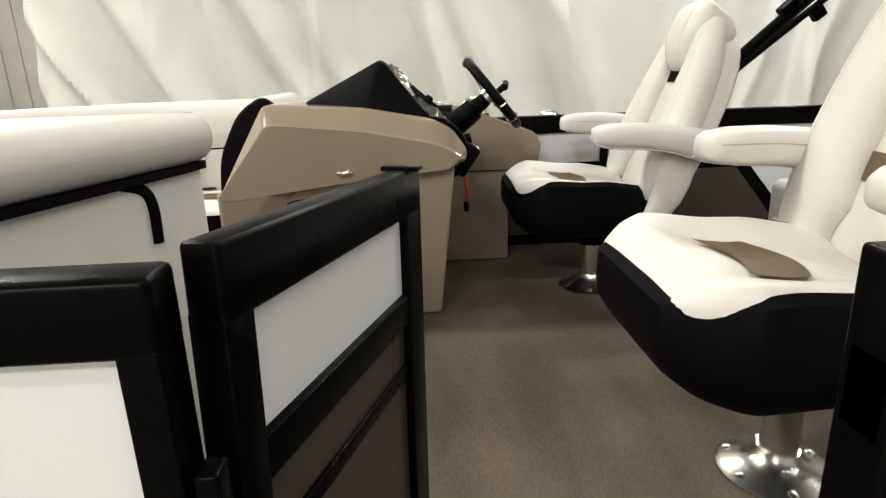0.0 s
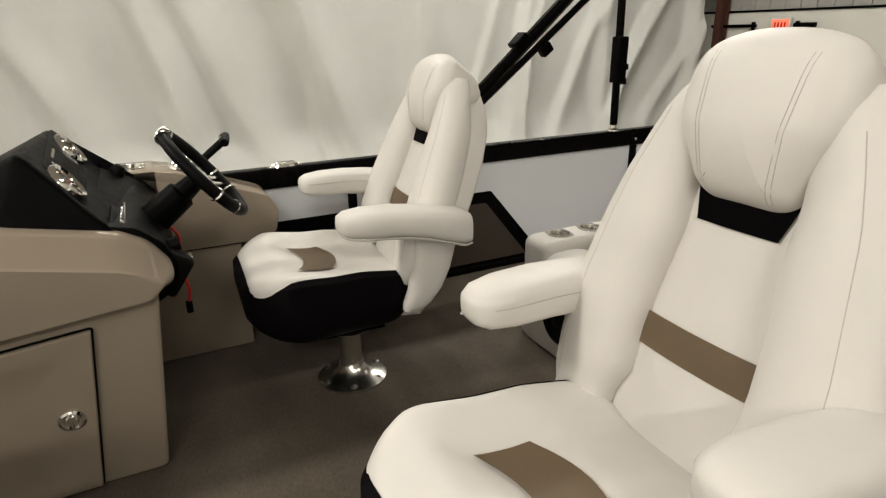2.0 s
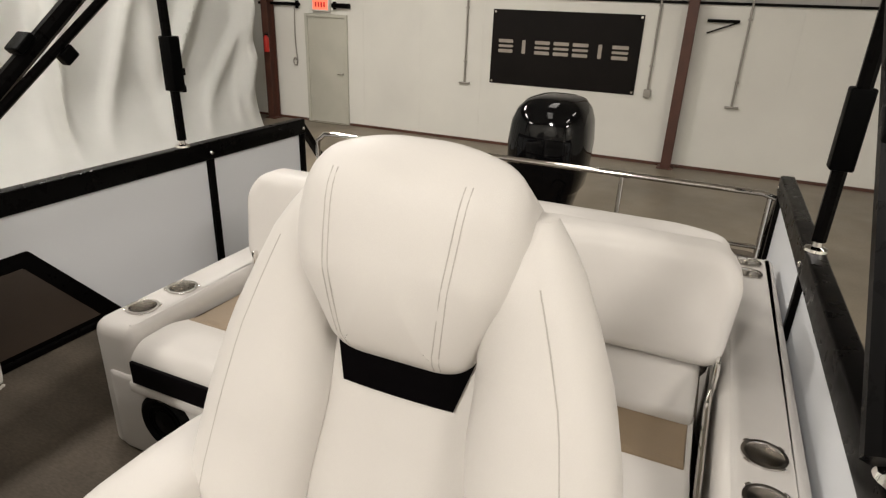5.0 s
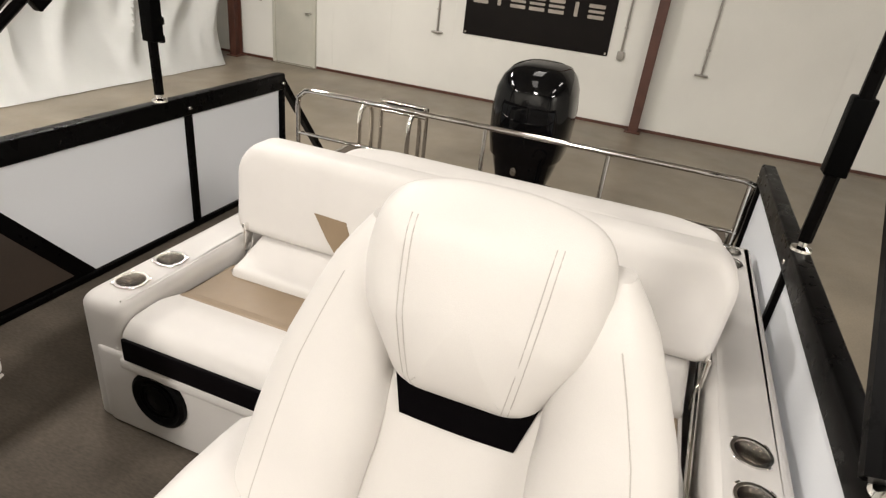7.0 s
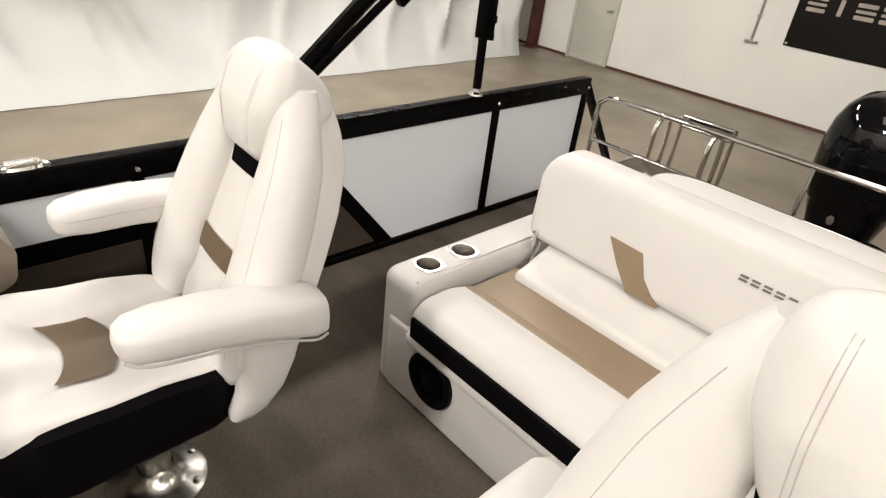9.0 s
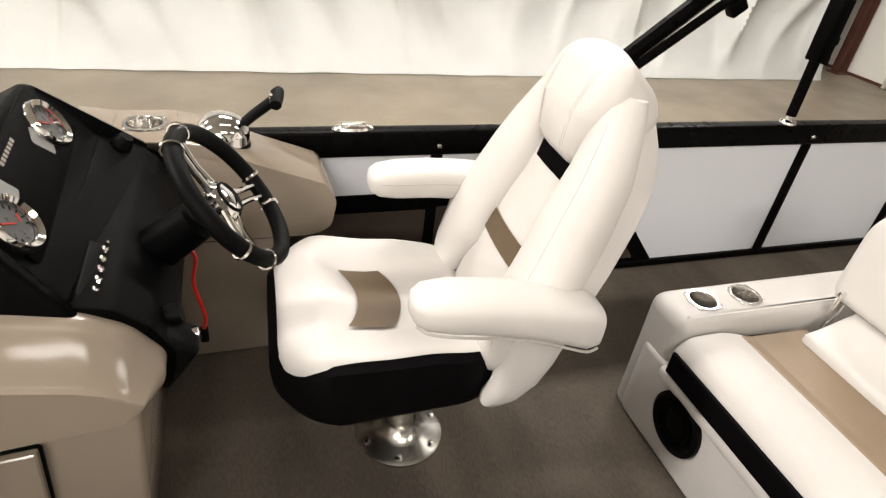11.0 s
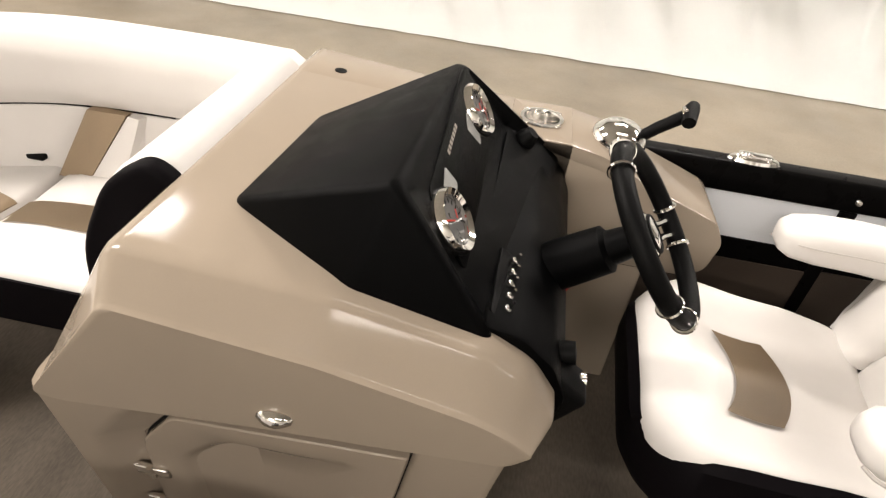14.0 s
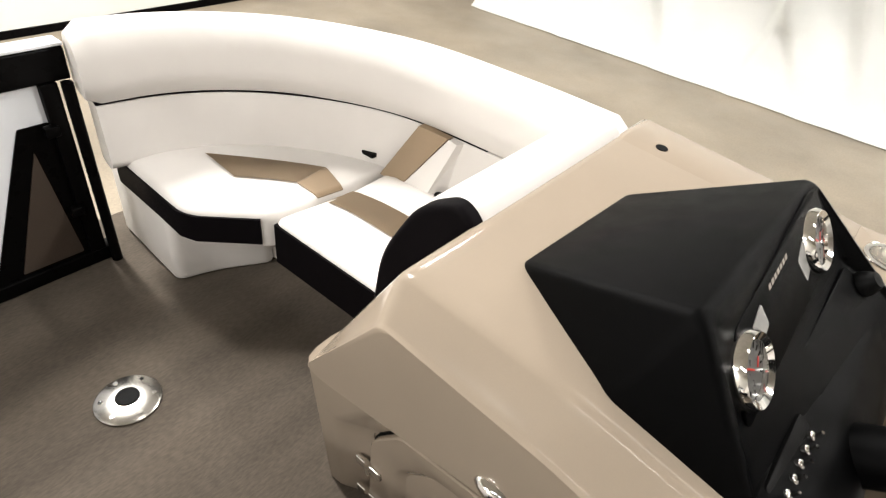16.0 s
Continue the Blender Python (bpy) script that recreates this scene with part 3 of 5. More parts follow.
def captain_chair(label, base, front_x, mid_y, seat_z, recline, shift, turn=0, lift=0.0, sway=0.0):
    chair = thing("captain_chair", label, "chair", "captain's chairs", (base[0], base[1], 0), turn)
    place = Matrix.Translation((front_x - base[0], mid_y - base[1], seat_z))
    rest = place @ Matrix.Translation((0, sway, lift))
    hinge = Matrix.Translation((0.45, 0, -0.04))
    lean = place @ Matrix.Translation((shift, sway, 0.008 + lift)) @ hinge @ pose(0, 0, 0, 0, recline, 0) @ hinge.inverted()

    def face(c):
        """(y, z, height over the front) of the backrest to the chair's axes."""
        return Vector((0.452 + 0.25 * c.y + 0.5 * c.x * c.x - c.z, c.x, c.y))

    def on_back(bm):
        return moved(bent(bm, face), lean)

    # Seat
    seat = densified(rounded([(0.0, -0.18), (0.10, -0.262), (0.50, -0.235), (0.50, 0.235), (0.10, 0.262), (0.0, 0.18)], [0.16, 0.14, 0.08, 0.08, 0.14, 0.16], 8), 0.03)

    def dish(c):
        """The cushion's top: raised front roll and sides."""
        k = max(0.0, min(1.0, (c.z + 0.06) / 0.06))
        side = 0.032 * min(1.0, (abs(c.y) / 0.25) ** 3) * min(1.0, 0.35 + c.x / 0.10) + 0.016 * max(0.0, 1 - abs(c.x - 0.11) / 0.13)
        well = 1 / (1 + math.exp((abs(c.y) - 0.135) / 0.012)) / (1 + math.exp((0.185 - 0.03 * (c.y / 0.108) ** 2 - c.x) / 0.012))
        groove = -0.017 * well
        return Vector((c.x, c.y, c.z + k * (side + groove - 0.02 * max(0.0, min(1.0, (c.x - 0.34) / 0.12)))))

    def fine_slab(outline, h0, h1, r):
        bm = slab(outline, h0, h1, r, 0.004, 5, inner=16)
        return bm

    cushion = part("seat_cushion", moved(bent(fine_slab(seat, -0.09, 0.0, 0.04), dish), place), VINYL, chair, "cream vinyl seat cushion")

    def band(lift):
        """A cloth inlay lying on the dished seat."""
        bm = bmesh.new()
        n = 12
        grid = []
        for i in range(n + 1):
            y = -0.108 + 0.216 * i / n
            x0 = 0.205 - 0.035 * (y / 0.108) ** 2
            x1 = x0 + 0.105
            grid.append([bm.verts.new(dish(Vector((x0 + (x1 - x0) * j / 6, y, 0.004))) + Vector((0, 0, lift))) for j in range(7)])
        for a, b in zip(grid, grid[1:]):
            for j in range(6):
                bm.faces.new((a[j], a[j + 1], b[j + 1], b[j]))
        bmesh.ops.solidify(bm, geom=bm.faces[:], thickness=0.004)
        return moved(bm, place)

    part("seat_strip", band(0.0065), VINYL_TAN, cushion, "tan vinyl inlay")
    # Shell
    def border(p):
        """How far up over the cushion's rounded edge the shell reaches: least at the front corners."""
        corner = 0.75 * math.exp(-((abs(p.y) - 0.215) / 0.07) ** 2 - ((p.x - 0.05) / 0.085) ** 2)
        rear = max(0.0, min(1.0, (p.x - 0.455) / 0.03))
        return corner, rear

    plain = [Vector(p) for p in seat]
    rings = [[], []]
    for p, edge, out in zip(plain, offset(plain, 0.017), offset(plain, -0.002)):
        corner, rear = border(p)
        q = edge.lerp(p, min(1.0, corner + rear))
        d = 0.017 * (1 - min(1.0, corner + rear))
        z = -0.04 + math.sqrt(max(0.0, 0.0016 - (0.04 - d) ** 2)) - 0.008 * corner - 0.03 * rear
        rim = dish(Vector((q.x, q.y, z))) + Vector((0, 0, 0.0025))
        rings[0].append(rim)
        rings[1].append((out.x, out.y, rim.z - 0.014))
    for z, d, tuck in ((-0.075, -0.005, 0), (-0.108, -0.005, 0.004), (-0.145, 0.004, 0.018), (-0.175, 0.026, 0.036), (-0.195, 0.055, 0.055), (-0.203, 0.085, 0.07)):
        rings.append([(p.x + (tuck if p.x < 0.2 else 0) * (1 - p.x / 0.2 if p.x > 0 else 1), p.y, z) for p in offset(plain, d)])
    rings.append([(0.25 + (x - 0.25) * 0.05, y * 0.05, -0.204) for x, y, z in rings[-1]])
    part("seat_shell", moved(loft(rings, caps=False), place), VINYL_DARK, chair, "dark espresso vinyl seat shell")
    # Backrest: outer shell, side bolsters, centre pad
    rings = []
    for k in range(27):
        z = -0.215 + 0.752 * math.sin(math.pi / 2 * k / 26) ** 0.9
        w = back_width(z) * math.sqrt(max(0.03, 1 - max(0.0, (z - 0.37) / 0.17) ** 2))
        x0 = 0.452 + 0.25 * z + (0.03 if z > -0.05 else 0.03 + 0.16 * (-0.05 - z))
        deep = float(np.interp(z, (-0.22, -0.13, 0.1, 0.3, 0.45, 0.55, 0.615), (0.05, 0.075, 0.088, 0.095, 0.085, 0.06, 0.03)))
        ring = []
        for j in range(28):
            a = 2 * math.pi * j / 28
            c, s = math.cos(a), math.sin(a)
            c, s = math.copysign(abs(c) ** 0.6, c), math.copysign(abs(s) ** 0.6, s)
            ring.append((x0 + deep / 2 + c * deep / 2 - (0.05 * abs(s) ** 3 if c < 0 else 0.0), s * (w - 0.028), z))
        rings.append(ring)
    part("backrest", moved(loft(rings), lean), VINYL, chair, "cream vinyl backrest shell")
    for side in (1, -1):
        rings, stitches = [], []
        for k in range(25):
            z = -0.085 + 0.633 * k / 24
            w = back_width(z) - 0.03 * max(0.0, (-0.01 - z) / 0.075) ** 2
            wide = float(np.interp(z, (-0.085, -0.06, 0.05, 0.3, 0.5, 0.535, 0.548), (0.035, 0.062, 0.088, 0.084, 0.056, 0.040, 0.020)))
            deep = float(np.interp(z, (-0.085, -0.06, 0.06, 0.3, 0.5, 0.535, 0.548), (0.025, 0.046, 0.070, 0.066, 0.055, 0.046, 0.026)))
            cx, cy = 0.452 + 0.25 * z - 0.014, side * (w - wide + 0.004)
            behind = float(np.interp(z, (0.0, 0.25, 0.40, 0.50), (0.95, 1.05, 1.0, 0.6)))
            rings.append([(cx + deep * (1.0 if math.cos(a) < 0 else behind) * math.copysign(abs(math.cos(a)) ** 0.92, math.cos(a)), cy + wide * math.copysign(abs(math.sin(a)) ** 0.9, math.sin(a)), z) for a in [2 * math.pi * j / 28 for j in range(28)]])
            stitches.append((cx - deep * 0.925, cy + side * wide * 0.40, z))
        bolster = part("side_bolster", moved(loft(rings), lean), VINYL, chair)
        part("seam", moved(tube(stitches[3:-2], 0.0010, 6), lean), SEAM, bolster)
    pad = rounded([(-0.135, -0.11), (0.135, -0.11), (0.165, 0.12), (0.135, 0.42), (-0.135, 0.42), (-0.165, 0.12)], 0.05, 5)
    centre = part("centre_pad", on_back(slab(pad, -0.03, 0.022, 0.02, 0.001, 4, inner=8)), VINYL, chair)

    def inlay(outline, h):
        bm = bmesh.new()
        (ax, ay), (bx, by), (cx, cy), (dx, dy) = outline
        n, m = 12, 4
        grid = [[bm.verts.new(((ax + (bx - ax) * i / n) * (1 - j / m) + (dx + (cx - dx) * i / n) * j / m, (ay + (by - ay) * i / n) * (1 - j / m) + (dy + (cy - dy) * i / n) * j / m, h)) for j in range(m + 1)] for i in range(n + 1)]
        for a, b in zip(grid, grid[1:]):
            for j in range(m):
                bm.faces.new((a[j], a[j + 1], b[j + 1], b[j]))
        bmesh.ops.solidify(bm, geom=bm.faces[:], thickness=0.003)
        return on_back(bm)

    part("back_strip", inlay([(-0.116, 0.098), (0.116, 0.098), (0.113, 0.156), (-0.113, 0.156)], 0.0265), VINYL_TAN, centre, "tan vinyl inlay")
    part("neck_strip", inlay([(-0.071, 0.327), (0.071, 0.327), (0.090, 0.392), (-0.090, 0.392)], 0.0265), VINYL_DARK, centre, "dark espresso inlay")
    head = rounded([(-0.078, 0.360), (0.078, 0.360), (0.139, 0.505), (0.124, 0.594), (0.05, 0.617), (-0.05, 0.617), (-0.124, 0.594), (-0.139, 0.505)], [0.035, 0.035, 0.06, 0.06, 0.04, 0.04, 0.06, 0.06], 7)
    bm = slab(head, -0.075, 0.102, 0.05, 0.003, 8, inner=8)
    for v in bm.verts:
        v.co.y -= 0.52 * max(0.0, 0.055 - v.co.z) * max(0.0, min(1.0, (v.co.y - 0.48) / 0.10))
        v.co.z = -0.075 + (v.co.z + 0.075) * (1.0 - 0.36 * max(0.0, (0.50 - v.co.y) / 0.14) ** 2 - 0.07 * max(0.0, (v.co.y - 0.55) / 0.08) ** 2)
    headrest = part("headrest", on_back(bm), VINYL, chair, "padded cream headrest with stitched seams")
    skin = BVHTree.FromPolygons([v.co for v in headrest.data.vertices], [p.vertices for p in headrest.data.polygons])
    for side in (1, -1):
        for gap in (0, 0.007):
            line = []
            for k in range(15):
                t = 0.06 + 0.86 * k / 14
                y, z = side * (0.048 + 0.040 * t + gap - 0.016 * t * t), 0.366 + 0.238 * t
                a, b = lean @ face(Vector((y, z, 0.3))), lean @ face(Vector((y, z, -0.1)))
                hit = skin.ray_cast(a, (b - a).normalized())
                if hit[0]:
                    line.append(hit[0] - (b - a).normalized() * 0.0002)
            part("seam", tube(line, 0.0007, 6), SEAM, headrest)
    # Arms
    for side in (1, -1):
        rings = []
        under = []
        inside = []
        for x, hy, hz, cz, cy in ((0.212, 0.014, 0.012, 0.163, 0.262), (0.219, 0.036, 0.026, 0.163, 0.262), (0.24, 0.052, 0.035, 0.163, 0.263), (0.29, 0.060, 0.041, 0.163, 0.267), (0.38, 0.062, 0.043, 0.160, 0.276), (0.46, 0.060, 0.046, 0.150, 0.285), (0.53, 0.058, 0.052, 0.135, 0.292), (0.575, 0.056, 0.055, 0.124, 0.296), (0.602, 0.047, 0.047, 0.118, 0.297), (0.614, 0.022, 0.024, 0.116, 0.297)):
            x = x + 0.014 + 0.5 * shift
            rings.append([(x, side * cy + hy * math.copysign(abs(math.cos(a)) ** 0.6, math.cos(a)), cz + hz * math.copysign(abs(math.sin(a)) ** 0.6, math.sin(a))) for a in [2 * math.pi * j / 24 for j in range(24)]])
            under.append((x, side * (cy + hy * 0.88), cz - hz * 0.90))
            inside.append((x, side * (cy - hy * 0.99), cz + 0.01))
        arm = part("armrest", moved(loft(rings), rest), VINYL, chair)
        part("piping", moved(tube(under[1:-1], 0.0032, 8, 4), rest), SEAM, arm, "thin grey welt")
        part("seam", moved(tube(inside[2:-2], 0.0012, 6, 4), rest), SEAM, arm)
        rings = []
        for z, xa, xb, w in ((0.13, 0.45, 0.590, 0.035), (0.06, 0.44, 0.580, 0.034), (-0.02, 0.43, 0.558, 0.033), (-0.08, 0.42, 0.530, 0.032), (-0.125, 0.405, 0.495, 0.030), (-0.147, 0.405, 0.465, 0.024), (-0.152, 0.415, 0.445, 0.014)):
            rings.append([((xa + xb) / 2 + 0.7 * shift + (xb - xa) / 2 * math.copysign(abs(math.cos(a)) ** 0.75, math.cos(a)), side * (0.258 - 0.03 * max(0, -z - 0.1) / 0.15) + w * math.copysign(abs(math.sin(a)) ** 0.75, math.sin(a)), z) for a in [2 * math.pi * j / 20 for j in range(20)]])
        part("arm_bracket", moved(loft(rings), rest), VINYL, chair)
    # Pedestal
    top = seat_z - 0.203
    part("base_plate", lathe([(0.001, 0.001), (0.118, 0.001), (0.118, 0.008), (0.108, 0.014), (0.075, 0.024), (0.05, 0.042), (0.042, 0.058), (0.001, 0.058)], 40), BRUSHED, chair, "flared aluminium pedestal base")
    for a in [2 * math.pi * k / 6 + 0.3 for k in range(6)]:
        part("bolt", lathe([(0.001, 0.008), (0.011, 0.008), (0.011, 0.015), (0.006, 0.018), (0.001, 0.018)], 10, pose(0.098 * math.cos(a), 0.098 * math.sin(a), 0.003)), BRUSHED, chair)
    part("column", lathe([(0.001, 0.05), (0.037, 0.05), (0.037, top - 0.05), (0.03, top - 0.05), (0.03, top - 0.012), (0.001, top - 0.012)], 28), BRUSHED, chair)
    part("swivel", merged(block(-0.10, 0.10, -0.09, 0.09, top - 0.022, top + 0.016, 0.006), lathe([(0.001, top - 0.05), (0.055, top - 0.045), (0.055, top - 0.02), (0.001, top - 0.02)], 20), tube([(-0.04, 0.05, top - 0.03), (-0.06, 0.12, top - 0.04), (-0.06, 0.17, top - 0.06)], 0.007, 8)), RAIL, chair)
    return chair


captain_chair("cream vinyl captain's chair with dark shell at the helm", (0.73, 2.545), 0.405, 2.612, 0.430, 7.5, 0.075, -2.5, 0.018)
captain_chair("cream vinyl captain's chair with dark shell near the gate", (0.79, 1.385), 0.42, 1.338, 0.497, 1, 0.062, 0, -0.001, 0.024)


# ---- helm console ----
console = thing("helm_console", "glossy tan moulded helm console with a black dashboard pod", "console", "", (0, 0, 0))


top = [(-0.415, 0.752), (-0.10, 0.732), (0.12, 0.69), (0.185, 0.655), (0.232, 0.59), (0.228, 0.555), (0.190, 0.535), (-0.20, 0.503), (-0.50, 0.455), (-0.585, 0.465)]
low = [(-0.400, 0.700), (-0.10, 0.668), (0.12, 0.622), (0.17, 0.602), (0.205, 0.578), (0.205, 0.57), (0.178, 0.540), (-0.20, 0.504), (-0.52, 0.465), (-0.572, 0.47)]
top_r, low_r = rounded(top, 0.022, 4), rounded(low, 0.022, 4)
bm = loft([*[[(p.x, y, p.y) for p in [c + (Vector((-0.15, 0.55)) - c) * (0.0 if c.x < -0.3 and c.y < 0.52 else k) for c in low_r]] for y, k in ((2.2278, 0.045), (2.228, 0.014), (2.2295, 0.006))], [(p.x, 2.234, p.y) for p in low_r],
           *[[(p.x, y, p.y) for p in [a.lerp(b, k) for a, b in zip(low_r, top_r)]] for y, k in ((2.2375, 0.055), (2.244, 0.17))],
           *[[(p.x, y, p.y + h) for p in [a.lerp(b, k) for a, b in zip(low_r, top_r)]] for y, k, h in ((2.284, 0.90, 0), (2.289, 0.96, 0.0005), (2.295, 1.0, 0.0005), (2.303, 1.0, 0.0035))],
           [(p.x, 2.32, p.y + 0.004) for p in top_r], [(p.x, 2.975, p.y) for p in top_r]])
part("upper_shell", bm, GELCOAT, console)
base = rounded([(-0.20, 0.53), (0.190, 0.56), (0.132, 0.002), (-0.60, 0.002), (-0.575, 0.43), (-0.53, 0.46)], 0.02, 3)


def raked(c):
    """The console's port side draws in towards the deck."""
    return Vector((c.x, c.y + (0.155 * max(0.0, 0.48 - c.z) if c.y < 2.5 else 0.0), c.z))


def raked_door(c):
    return Vector((c.x, c.y + 0.155 * (0.48 - c.z), c.z))


part("base_shell", bent(swap(slab(base, 2.262, 2.90, 0.012, seg=3), (1, 3, 2)), raked), GELCOAT, console)
shelf = rounded([(-0.415, 0.751), (0.02, 0.714), (0.085, 0.705), (0.0855, 0.60), (0.2245, 0.60), (0.225, 0.703), (0.30, 0.69), (0.42, 0.635), (0.585, 0.575), (0.615, 0.52), (0.60, 0.44), (0.55, 0.415), (-0.50, 0.42), (-0.585, 0.46)], [0.02, 0.02, 0.002, 0.002, 0.002, 0.002, 0.02, 0.03, 0.016, 0.016, 0.02, 0.03, 0.03, 0.02], 4)
part("side_shelf", swap(slab(shelf, 2.93, 3.135, 0.004, seg=2), (1, 3, 2)), GELCOAT, console)
part("side_wall", block(0.10, 0.47, 2.945, 3.12, 0.002, 0.418, 0.008), GELCOAT, console)
part("shadow_gap", block(0.11, 0.56, 2.936, 3.10, 0.412, 0.424), RUBBER, console, smooth=False)
door_edge = rounded([(-0.355, 0.447), (0.035, 0.486), (-0.028, 0.014), (-0.478, 0.010), (-0.437, 0.335)], [0.02, 0.006, 0.006, 0.012, 0.03], 4)
part("door_gap", bent(loft([[(p.x, y, p.y) for p in offset(door_edge, d)] for d, y in ((-0.004, 2.264), (-0.004, 2.2605), (0.002, 2.2605), (0.002, 2.264))], caps=False), raked_door), RUBBER, console, smooth=False)
inner = rounded([(-0.29, 0.405), (-0.02, 0.440), (-0.05, 0.04), (-0.40, 0.04), (-0.385, 0.300)], [0.05, 0.05, 0.05, 0.05, 0.05], 4)


def sunk(p):
    """The hatch's pressed field is deepest by the hinges and runs out towards the lock."""
    return 0.0165 * max(0.0, min(1.0, (-0.02 - p.x) / 0.24))


pressed = offset(inner, 0.03)
hatch = part("console_door", bent(loft([[(p.x, 0.004, p.y) for p in door_edge], [(p.x, -0.007, p.y) for p in door_edge], [(p.x, -0.010, p.y) for p in offset(door_edge, 0.003)],
                                   [(p.x, -0.010, p.y) for p in inner], [(p.x, -0.010 + 0.5 * sunk(p), p.y) for p in offset(inner, 0.017)], [(p.x, -0.010 + sunk(p), p.y) for p in pressed],
                                   [(p.x * 0.5 - 0.1, -0.010 + sunk(Vector((p.x * 0.5 - 0.1, 0))), 0.24 + (p.y - 0.24) * 0.5) for p in pressed]]), raked_door), GELCOAT, console, "tan hatch door, closed")
hatch.location = (0, 2.253, 0)
part("lock", bent(merged(lathe([(0.001, 0), (0.03, 0), (0.03, 0.005), (0.024, 0.009), (0.016, 0.006), (0.012, 0.012), (0.001, 0.013)], 24, aim((-0.05, -0.008, 0.25), (-0.05, -1, 0.25))), block(-0.053, -0.047, -0.026, -0.018, 0.23, 0.27, 0.002)), raked_door), CHROME, hatch)
for z, x in ((0.21, -0.012), (0.055, -0.03)):
    part("hinge", moved(bent(merged(block(-0.475, -0.405, -0.017, -0.004, z - 0.016, z + 0.016, 0.005), tube([(-0.44, -0.016, z - 0.02), (-0.44, -0.016, z + 0.02)], 0.006, 8)), raked_door), Matrix.Translation((x, 0, 0))), CHROME, hatch)


def column_ring(z):
    """The fixed bow column of the console: flush outside, sloping in to the hatch."""
    bow = float(np.interp(z, (0, 0.47), (-0.612, -0.584)))
    door = float(np.interp(z, (0, 0.335, 0.447, 0.51), (-0.478, -0.438, -0.356, -0.30))) - 0.005
    ramp = door - 0.075
    y = 2.2285
    return [(bow + 0.012, 2.42, z), (bow, 2.30, z), (bow + 0.003, 2.262, z), (bow + 0.010, 2.240, z), (bow + 0.022, y, z), (ramp - 0.012, y, z), (ramp, y + 0.001, z), (ramp + 0.014, y + 0.006, z), (ramp + 0.055, y + 0.026, z), (ramp + 0.07, y + 0.031, z), (door, y + 0.033, z), (door, 2.42, z)]


part("bow_column", bent(loft([column_ring(z) for z in (0.002, 0.1, 0.2, 0.3, 0.335, 0.36, 0.39, 0.42, 0.447, 0.47, 0.482)]), raked), GELCOAT, console)
part("courtesy_light", merged(lathe([(0.001, 0), (0.022, 0), (0.021, 0.006), (0.012, 0.014), (0.001, 0.017)], 20, aim((-0.164, 2.229, 0.541), (-0.164, 1, 0.556)) @ Matrix.Diagonal((1.3, 0.7, 1, 1)))), CHROME, console)
part("socket", merged(lathe([(0.001, 0), (0.014, 0), (0.014, 0.0012), (0.001, 0.0014)], 16, pose(-0.322, 3.028, 0.7435, 0, 5, 0))), RUBBER, console)

# Dashboard pod
BL, BR, KL, KR = (-0.307, 2.445, 0.752), (-0.288, 2.775, 0.748), (-0.09, 2.315, 0.716), (-0.01, 2.96, 0.722)
TL, TR, LL, LR = (-0.036, 2.364, 0.884), (-0.024, 2.868, 0.872), (0.152, 2.304, 0.654), (0.208, 2.957, 0.666)
bm = bmesh.new()
corner = {k: bm.verts.new(p) for k, p in dict(BL=BL, BR=BR, KL=KL, KR=KR, TL=TL, TR=TR, LL=LL, LR=LR).items()}
bottom = {k: bm.verts.new((corner[k].co.x, corner[k].co.y, 0.62)) for k in ("BL", "BR", "KR", "LR", "LL", "KL")}
inset = dict(tl=(-0.018, 2.392, 0.868), tr=(-0.008, 2.842, 0.857), ll=(0.132, 2.338, 0.674), lr=(0.184, 2.925, 0.682), cl=(0.050, 2.365, 0.752), cr=(0.076, 2.893, 0.742))
corner.update({k: bm.verts.new(p) for k, p in inset.items()})
for names in (("BL", "BR", "TR", "TL"), ("BL", "TL", "KL"), ("KL", "TL", "LL"), ("TR", "BR", "KR"), ("TR", "KR", "LR"),
              ("TL", "TR", "tr", "tl"), ("LL", "ll", "lr", "LR"), ("TL", "tl", "cl", "ll", "LL"), ("TR", "LR", "lr", "cr", "tr"), ("tl", "tr", "cr", "cl"), ("cl", "cr", "lr", "ll")):
    bm.faces.new([corner[n] for n in names])
loop = ["BL", "KL", "LL", "LR", "KR", "BR"]
for a, b in zip(loop, loop[1:] + loop[:1]):
    bm.faces.new((corner[a], corner[b], bottom[b], bottom[a]))
bm.faces.new([bottom[n] for n in loop])
bmesh.ops.recalc_face_normals(bm, faces=bm.faces)
bmesh.ops.bevel(bm, geom=bm.edges[:], offset=0.015, segments=5, profile=0.5, affect="EDGES", clamp_overlap=True)
pod = part("dash_pod", bm, PLASTIC, console, "black grained dashboard pod")


def plane(a, b, c, d):
    """The pose of a face with corners upper left, upper right, lower left, lower right: x to starboard, y up it, z out."""
    a, b, c, d = Vector(a), Vector(b), Vector(c), Vector(d)
    up = ((a + b) / 2 - (c + d) / 2).normalized()
    right = (b - a + d - c).normalized()
    right = (right - up * right.dot(up)).normalized()
    m = Matrix((right, up, right.cross(up))).transposed().to_4x4()
    m.translation = (a + b + c + d) / 4
    return m


DASH, LEDGE = plane(inset["tl"], inset["tr"], inset["cl"], inset["cr"]), plane(inset["cl"], inset["cr"], inset["ll"], inset["lr"])


def on_dash(u, v, h=0.0, face=DASH):
    """A pose on the dashboard: u to starboard, v up the slope, h out of it."""
    return face @ Matrix.Translation((u, v, h))


